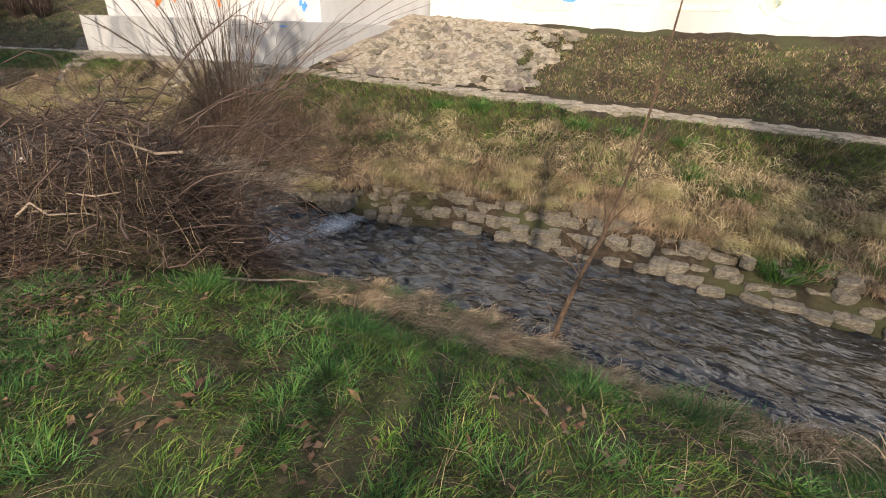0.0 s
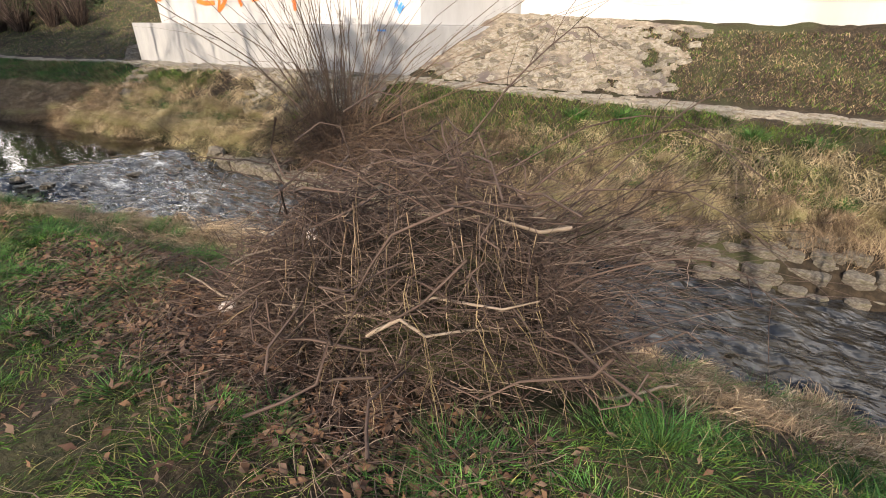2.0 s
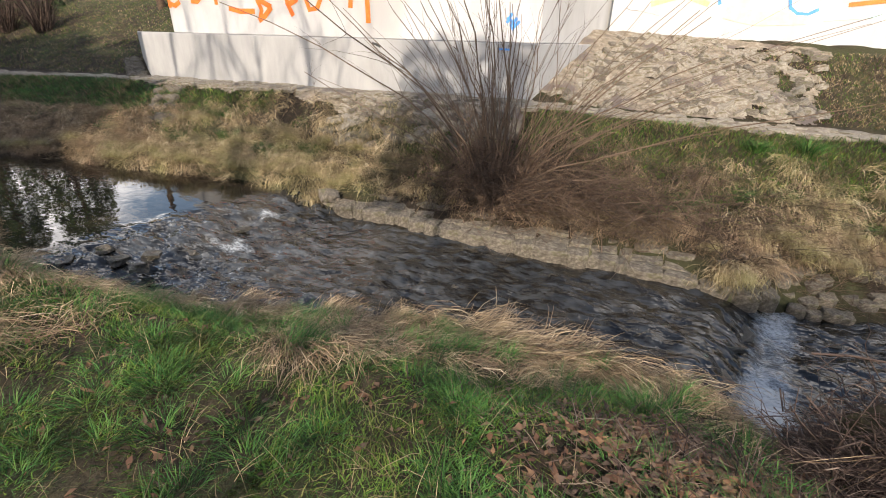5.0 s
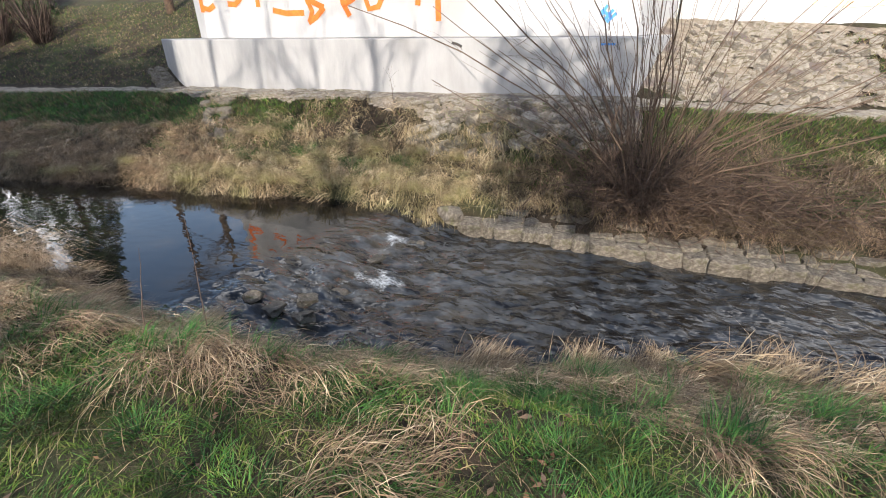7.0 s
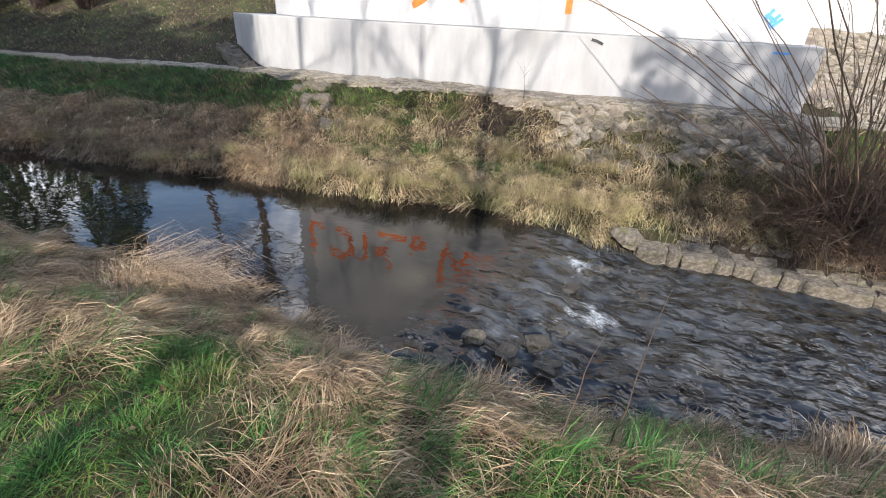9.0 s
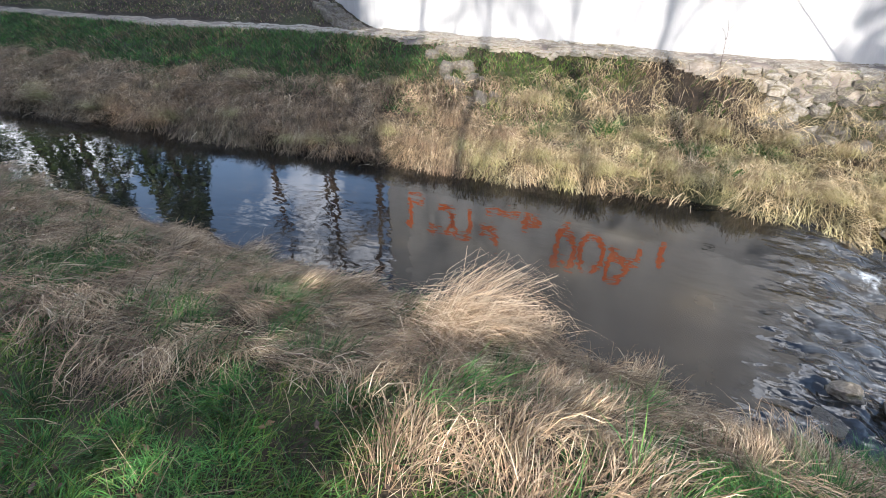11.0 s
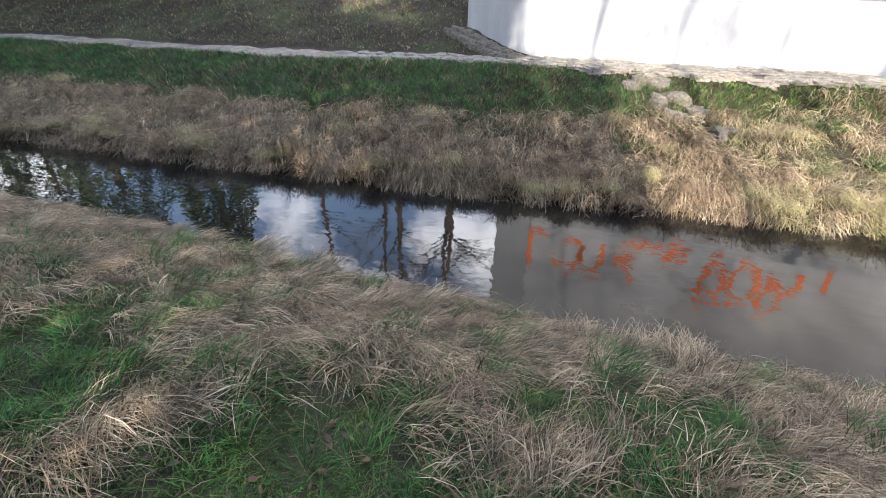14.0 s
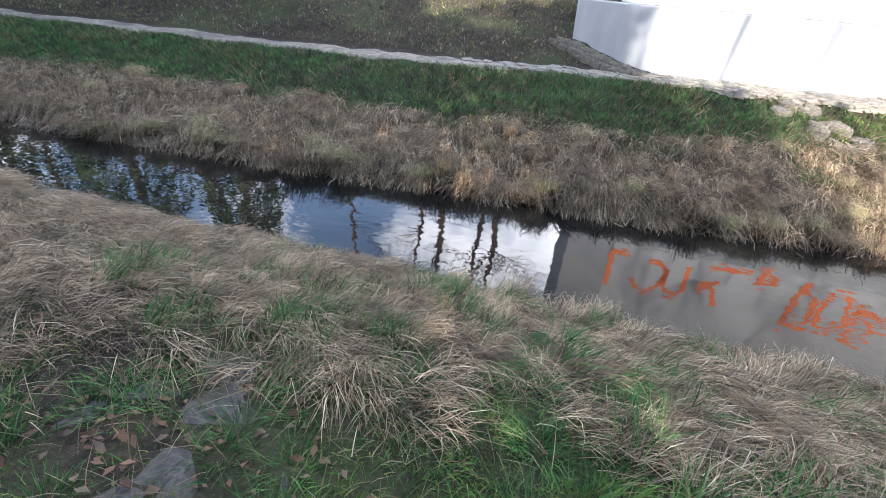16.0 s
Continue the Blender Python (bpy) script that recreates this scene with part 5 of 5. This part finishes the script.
for x in np.arange(-24, 4.6, 0.25):
    yp = float(path_near(np.array(x)))
    apron = -20 < x < -8.2
    for row in range(2 if not apron else 3):
        xx, yy = x + rng.normal(0, 0.06), yp + 0.22 + 0.3 * row - (0.2 if apron else 0) + rng.normal(0, 0.05)
        lay(walkway, pales, "flagstone", xx, yy, float(ground_z(xx, yy)) - 0.004, rng.uniform(0.24, 0.42), rng.uniform(0.2, 0.32), 0.07, rng.uniform(0, 6.28))

def bed_patch(name, parent, x0, x1, y0, y1, cut, label):
    """A draped patch of pale mortar and grit with a ragged edge."""
    qx, qy = np.meshgrid(np.arange(x0, x1, 0.045), np.arange(y0, y1, 0.045), indexing="ij")
    qi = np.arange(qx.size).reshape(qx.shape)
    f = np.stack([qi[:-1, :-1], qi[1:, :-1], qi[1:, 1:], qi[:-1, 1:]], -1)
    wx_, wy_ = qx[:-1, :-1], qy[:-1, :-1]
    keep = cut(wx_ + 0.4 * (fractal(wx_, wy_, 4.0, 167) - 0.5), wy_ + 0.2 * (fractal(wx_, wy_, 5.0, 168) - 0.5)) & (fractal(wx_, wy_, 9.0, 169) > 0.15)
    o = parent.location
    me = arrays_mesh(name, np.stack([qx - o.x, qy - o.y, ground_z(qx, qy) + 0.032 - o.z], -1).reshape(-1, 3), [f[keep]], DUST, True)
    part(name, me, DUST, parent, label)


# stone pitching of the cone beside the abutment
pitch = empty("stone_pitching", (-6, 11.5, 1.2), "embankment cone paved with rough pale stones", "stone paving", kind="structure")
bed_patch("mortar_bed", pitch, -8.4, -2.4, 9.6, 13.5, lambda x, y: (y > path_near(x) + 0.75) & (fractal(x, y, 1.4, 161) > np.interp(x, [-8, -5, -2.4], [0.02, 0.15, 0.8]) + 0.25 * (value_noise(x * 0.9, y * 0.9, 171) - 0.5)), "pale crumbled mortar between the stones")
for _ in range(520):
    x, y = rng.uniform(-8.2, -2.6), rng.uniform(0.9, 4.2)
    if rng.uniform() > np.interp(x, [-8.2, -5.0, -4.2, -2.6], [1, 0.95, 0.5, 0.15]):
        continue
    yy = float(path_near(np.array(x))) + y
    if yy > 13.4 or x < -8.35 + (yy - 9.2) * 0.29 + 0.2:
        continue
    lay(pitch, pales if rng.uniform() < 0.75 else flats, "stone", x, yy, float(ground_z(x, yy)) - 0.035, rng.uniform(0.24, 0.46), rng.uniform(0.2, 0.36), 0.14, rng.uniform(0, 6.28), 0.5)
scatter_ = empty("stone_apron", (-10.5, 8, 0.4), "worn stone facing on the bank under the abutment", "stone paving", kind="structure")
bed_patch("mortar_bed", scatter_, -19.8, -8.3, 7.3, 9.5, lambda x, y: (y < np.interp(x, [-20, -8.4], [9.95, 9.15])) & sandy(x, y) & (fractal(x, y, 2.2, 165) > 0.2), "sandy grit and mortar")
for _ in range(120):
    x, y = rng.uniform(-12.4, -8.6), rng.uniform(7.7, 8.9)
    lay(scatter_, pales if rng.uniform() < 0.4 else flats, "stone", x, y, float(ground_z(x, y)) - 0.04, rng.uniform(0.22, 0.42), rng.uniform(0.18, 0.34), 0.14, rng.uniform(0, 6.28), 0.4)
for t in np.linspace(0, 1, 12):
    for side in (-0.16, 0.16):
        if rng.uniform() < 0.3:
            continue
        x, y = -17.9 + 1.05 * t + side + rng.normal(0, 0.12), 9.0 - 1.35 * t + rng.normal(0, 0.1)
        lay(scatter_, flats, "stone", x, y, float(ground_z(x, y)) - 0.04, rng.uniform(0.24, 0.36), rng.uniform(0.2, 0.3), 0.24, rng.uniform(0, 6.28), 0.2)
kerb = empty("stone_collar", (-21.5, 10.7, 0.9), "sloping stone collar at the plinth's side", "stone paving", kind="structure")
for t in np.linspace(0, 1, 26):
    for row in range(2):
        x, y = -20.3 - 1.7 * t - 0.12 * row, 10.0 + 1.15 * t - 0.16 * row
        lay(kerb, flats, "stone", x + rng.normal(0, 0.05), y, float(ground_z(x, y)) - 0.03, 0.3, 0.24, 0.2, rng.uniform(0, 6.28), 0.2)
# flat slabs at the walker's feet upstream
slabs = empty("paving_slabs", (-23.6, 0.9, 0.3), "dark worn flat stones sunk in the muddy grass", "paving", kind="structure")
for x, y, s in ((-23.5, 1.0, 0.55), (-23.25, 0.72, 0.5), (-23.0, 0.48, 0.45), (-23.75, 0.65, 0.5), (-22.75, 0.3, 0.4), (-23.3, 0.35, 0.45)):
    lay(slabs, darks, "slab", x, y, float(ground_z(x, y)) - 0.03, s * 1.0, s * 0.8, 0.12, rng.uniform(0, 6.28))

# ---- litter ----
def bag(x, y, z, s, label):
    bm = bmesh.new()
    bmesh.ops.create_icosphere(bm, subdivisions=3, radius=s)
    for v in bm.verts:
        v.co *= 0.85 + 0.35 * abs(noise.noise(v.co * (4 / s * 0.3) + Vector((x, y, 0))))
        v.co.z *= 0.45
    me = bpy.data.meshes.new("litter")
    bm.to_mesh(me)
    bm.free()
    me.materials.append(LITTER)
    ob = new("litter", me)
    ob.location = (x, y, z)
    return tagged(ob, label, "litter", "litter")


bag(-4.95, 1.56, float(ground_z(-4.95, 1.56)) + 0.05, 0.06, "crumpled whitish plastic scrap on dead leaves")
can = bmesh.new()
bmesh.ops.create_cone(can, cap_ends=True, segments=20, radius1=0.03, radius2=0.03, depth=0.1)
bmesh.ops.bevel(can, geom=can.edges[:], offset=0.012, segments=3, affect="EDGES")
cm = bpy.data.meshes.new("bottle")
can.to_mesh(cm)
can.free()
cm.materials.append(LITTER)
for m_ in (pose(-4.32, 1.78, float(ground_z(-4.32, 1.78)) + PILE_TOP * float(mound(np.array(-4.32), np.array(1.78))) - 0.22, 75, 20, 30),):
    b_ob = new("bottle", cm)
    b_ob.matrix_world = m_
    tagged(b_ob, "whitish discarded bottle caught in the brush pile", "bottle", "litter")
bag(-2.8, 6.95, -0.95, 0.04, "small pale scrap on the stones")
bag(-20.35, 5.2, -0.6, 0.035, "small white scrap floating at the bank")

# ---- bushes and trees ----
def bare_tree(x, y, z, h, r, seed, label, group):
    g = np.random.default_rng(seed)
    root = empty("tree", (x, y, z), label, "tree", group)
    k = 9
    t = np.linspace(0, 1, k)
    trunk = np.stack([np.cumsum(g.normal(0, 0.07, k)), np.cumsum(g.normal(0, 0.07, k)), t * h - 0.3], 1)
    part("trunk", tubes("trunk", [(trunk, r * (1 - 0.8 * t))], BARK_SOLID, 8), BARK_SOLID, root)
    limbs, twigs = [], []
    for _ in range(16):
        j = g.integers(3, 8)
        a = g.uniform(0, 6.28)
        ln = h * g.uniform(0.2, 0.42) * (1 - 0.3 * t[j])
        e = trunk[j] + np.array((math.cos(a) * ln, math.sin(a) * ln, ln * g.uniform(0.35, 0.9)))
        s = shoot(trunk[j], e, r * 0.35 * (1 - 0.5 * t[j]), g, 7)
        limbs.append(s)
        for _ in range(9):
            q = s[0][g.integers(2, 7)]
            d = (e - trunk[j]) * g.uniform(0.2, 0.45) + g.normal(0, ln * 0.14, 3)
            tw = shoot(q, q + d, r * 0.09, g, 5)
            twigs.append(tw)
            for _ in range(4):
                q2 = tw[0][g.integers(1, 5)]
                twigs.append(shoot(q2, q2 + d * 0.5 + g.normal(0, ln * 0.08, 3), r * 0.04, g, 4))
    part("limbs", tubes("limbs", limbs, BARK_SOLID, 6), BARK_SOLID, root)
    part("crown", tubes("crown", twigs, BARK, 3), BARK, root, "fine bare twigs")
    return root


def leafy(name, x, y, z, w, d, h, count, leaf, seed, label, category, group, taper=0.0):
    """A dense evergreen crown of many small leaf sprays over a trunk."""
    g = np.random.default_rng(seed)
    root = empty(name, (x, y, z), label, category, group)
    part("trunk", tubes("trunk", [(np.array([(0, 0, -0.3), (0.05, 0, h * 0.45), (0, 0.05, h * 0.9)]), np.array([0.18, 0.13, 0.05]))], BARK_SOLID, 8), BARK_SOLID, root)
    u = g.uniform(0, 1, count)
    a = g.uniform(0, 6.28, count)
    rr = g.uniform(0.3, 1, count) ** 0.5 * (1 - taper * u)
    lump = 0.8 + 0.45 * value_noise(a * 1.3, u * 5 + seed, seed)
    c = np.stack([np.cos(a) * rr * lump * w / 2, np.sin(a) * rr * lump * d / 2, 0.1 + u * h * (0.9 + 0.1 * lump)], 1)
    n1, n2 = g.normal(0, 1, (count, 3)), g.normal(0, 1, (count, 3))
    n1 *= (leaf / np.linalg.norm(n1, axis=1))[:, None]
    n2 *= (leaf * 0.6 / np.linalg.norm(n2, axis=1))[:, None]
    v = np.stack([c - n1, c - n2, c + n1, c + n2], 1)
    o = (np.arange(count) * 4)[:, None]
    part("crown", arrays_mesh("crown", v.reshape(-1, 3), [o + [0, 1, 2], o + [0, 2, 3]], NEEDLE), NEEDLE, root)
    return root


# trees upstream on the embankment, mirrored in the pool
for i, (x, y, h, r) in enumerate(((-22.9, 15.6, 9, 0.16), (-25.2, 15.4, 9, 0.17), (-26.4, 16.4, 8, 0.13), (-24.0, 18.5, 10, 0.16), (-30.0, 17.0, 9, 0.15))):
    bare_tree(x, y, float(ground_z(x, y)), h, r, 40 + i, "leafless tree on top of the embankment", "trees on the embankment")
# the last two are added only to darken the pool's reflection
for i, (x, y, h) in enumerate(((-33.5, 14.5, 9), (-37.0, 13.0, 11), (-44, 15, 12), (-50, 9, 12), (-41, 10.5, 12), (-46, 6, 13))):
    leafy("conifer", x, y, float(ground_z(x, y)), 4.0, 4.0, h, 5000, 0.16, 60 + i, "dark green conifer upstream", "tree", "conifers upstream", 0.85)
# unseen trees and hedge added behind the walk, on the walker's own side, to shade the near bank
for i, x in enumerate(np.arange(-42, 12, 3.1)):
    h = float(np.interp(x, [-42, -20.5, -19, -16.4, -15.2, -14.2, -2.6, -1.0, 0.4, 2.4, 12], [13, 12, 9.2, 8.8, 8.0, 3.0, 3.0, 4.1, 4.1, 3.0, 3.0])) + rng.uniform(-0.4, 0.4)
    leafy("hedge_tree", x + rng.uniform(-0.4, 0.4), -7.5 + rng.uniform(-0.4, 0.4), 0.4, 3.6, 2.4, h, int(320 + (240 if x > -14 else 430) * h), 0.19 if x > -14 else 0.21, 80 + i, "unseen dense evergreen tree added behind the footway for shade", "tree", "hedge behind the walk")
# back row added to close sunny gaps between the first row's trees
for i, x in enumerate(np.arange(-41, -20.5, 2.6)):
    leafy("hedge_tree", x, -9.8, 0.4, 3.8, 2.4, 13.2, 4300, 0.22, 180 + i, "unseen tall evergreen tree added in the back row for shade", "tree", "hedge behind the walk")
# two narrow ones added to trim the shadow on near bank and plinth
leafy("hedge_tree", -14.6, -7.5, 0.4, 1.5, 2.0, 4.7, 1100, 0.2, 143, "unseen narrow evergreen tree added to shade the near bank", "tree", "hedge behind the walk")
leafy("hedge_tree", -18.0, -7.5, 0.4, 2.2, 2.2, 12.5, 5600, 0.21, 142, "unseen tall narrow evergreen tree added to shade the plinth's side", "tree", "hedge behind the walk")
# leafy crowns added out of view to darken parts of the walls
leafy("hedge_tree", -6.9, -5.2, 6.2, 2.6, 2.0, 4.0, 1400, 0.17, 140, "unseen leafy crown added to shade the wall", "tree", "hedge behind the walk")
leafy("hedge_tree", 6.5, -5.2, 6.5, 4.2, 2.0, 4.5, 2400, 0.17, 141, "unseen leafy crown added to shade the wall", "tree", "hedge behind the walk")
for i, (x, y, h, r) in enumerate(((-11.4, -3.6, 10, 0.17), (-16.2, -3.2, 13, 0.1), (-12.6, -4.2, 12, 0.08), (-6.9, -5.2, 9, 0.07), (1.5, -6.8, 11, 0.14), (-2.0, -6.2, 9, 0.05), (-17.6, -4.4, 13.5, 0.09), (-9.0, -6.0, 8, 0.05), (-4.2, -6.4, 8, 0.05), (0.4, -5.0, 7.5, 0.05), (-14.3, -5.6, 14, 0.1), (4.5, -6.0, 8, 0.06), (6.5, -5.2, 9, 0.12))):
    bare_tree(x, y, 0.4, h, r, 120 + i, "leafless tree behind the walker", "bare trees behind the walk")
# brown bushes at the top of the slope upstream
for i, (x, y) in enumerate(((-33.5, 12.2), (-31.5, 12.8), (-35.5, 12.0), (-29.5, 13.0))):
    z = float(ground_z(x, y))
    root = empty("bush", (x, y, z), "bare reddish-brown bush on the slope", "bush", "bushes on the slope")
    lines = []
    for _ in range(260):
        a = rng.uniform(0, 6.28)
        e = (math.cos(a) * rng.uniform(0.2, 1.3), math.sin(a) * rng.uniform(0.2, 1.2), rng.uniform(0.6, 2.2))
        lines.append(shoot((math.cos(a) * 0.25, math.sin(a) * 0.25, 0), e, 0.014, rng, 6))
    tagged(part("stem_tangle", tubes("stem_tangle", lines, TWIG, 3), TWIG, root), kind="stuff")

# ---- clouds far off over the valley ----
cl = bpy.data.materials.new("cloud")
cl.use_nodes = True
t = cl.node_tree
t.nodes.remove(t.nodes["Principled BSDF"])
co = t.nodes.new("ShaderNodeTexCoord").outputs["Object"]
nz = t.nodes.new("ShaderNodeTexNoise")
nz.inputs["Scale"].default_value, nz.inputs["Detail"].default_value, nz.inputs["Roughness"].default_value = 0.009, 7, 0.55
t.links.new(co, nz.inputs["Vector"])
rp = t.nodes.new("ShaderNodeValToRGB")
rp.color_ramp.elements[0].position, rp.color_ramp.elements[1].position = 0.47, 0.62
t.links.new(nz.outputs[0], rp.inputs[0])
em, tp, ms = t.nodes.new("ShaderNodeEmission"), t.nodes.new("ShaderNodeBsdfTransparent"), t.nodes.new("ShaderNodeMixShader")
em.inputs[0].default_value, em.inputs[1].default_value = (0.95, 0.97, 1.0, 1), 2.4
t.links.new(rp.outputs[0], ms.inputs[0])
t.links.new(tp.outputs[0], ms.inputs[1])
t.links.new(em.outputs[0], ms.inputs[2])
t.links.new(ms.outputs[0], t.nodes["Material Output"].inputs[0])
az, el = np.meshgrid(np.radians(np.linspace(40, 200, 33)), np.radians(np.linspace(6, 60, 13)), indexing="ij")
ci = np.arange(az.size).reshape(az.shape)
clouds = new("backdrop", arrays_mesh("backdrop", np.stack([np.cos(az) * np.cos(el), np.sin(az) * np.cos(el), np.sin(el)], -1).reshape(-1, 3) * 420, [np.stack([ci[:-1, :-1], ci[1:, :-1], ci[1:, 1:], ci[:-1, 1:]], -1).reshape(-1, 4)], cl, True))
tagged(clouds, "white broken clouds in a blue winter sky", "sky", kind="structure")
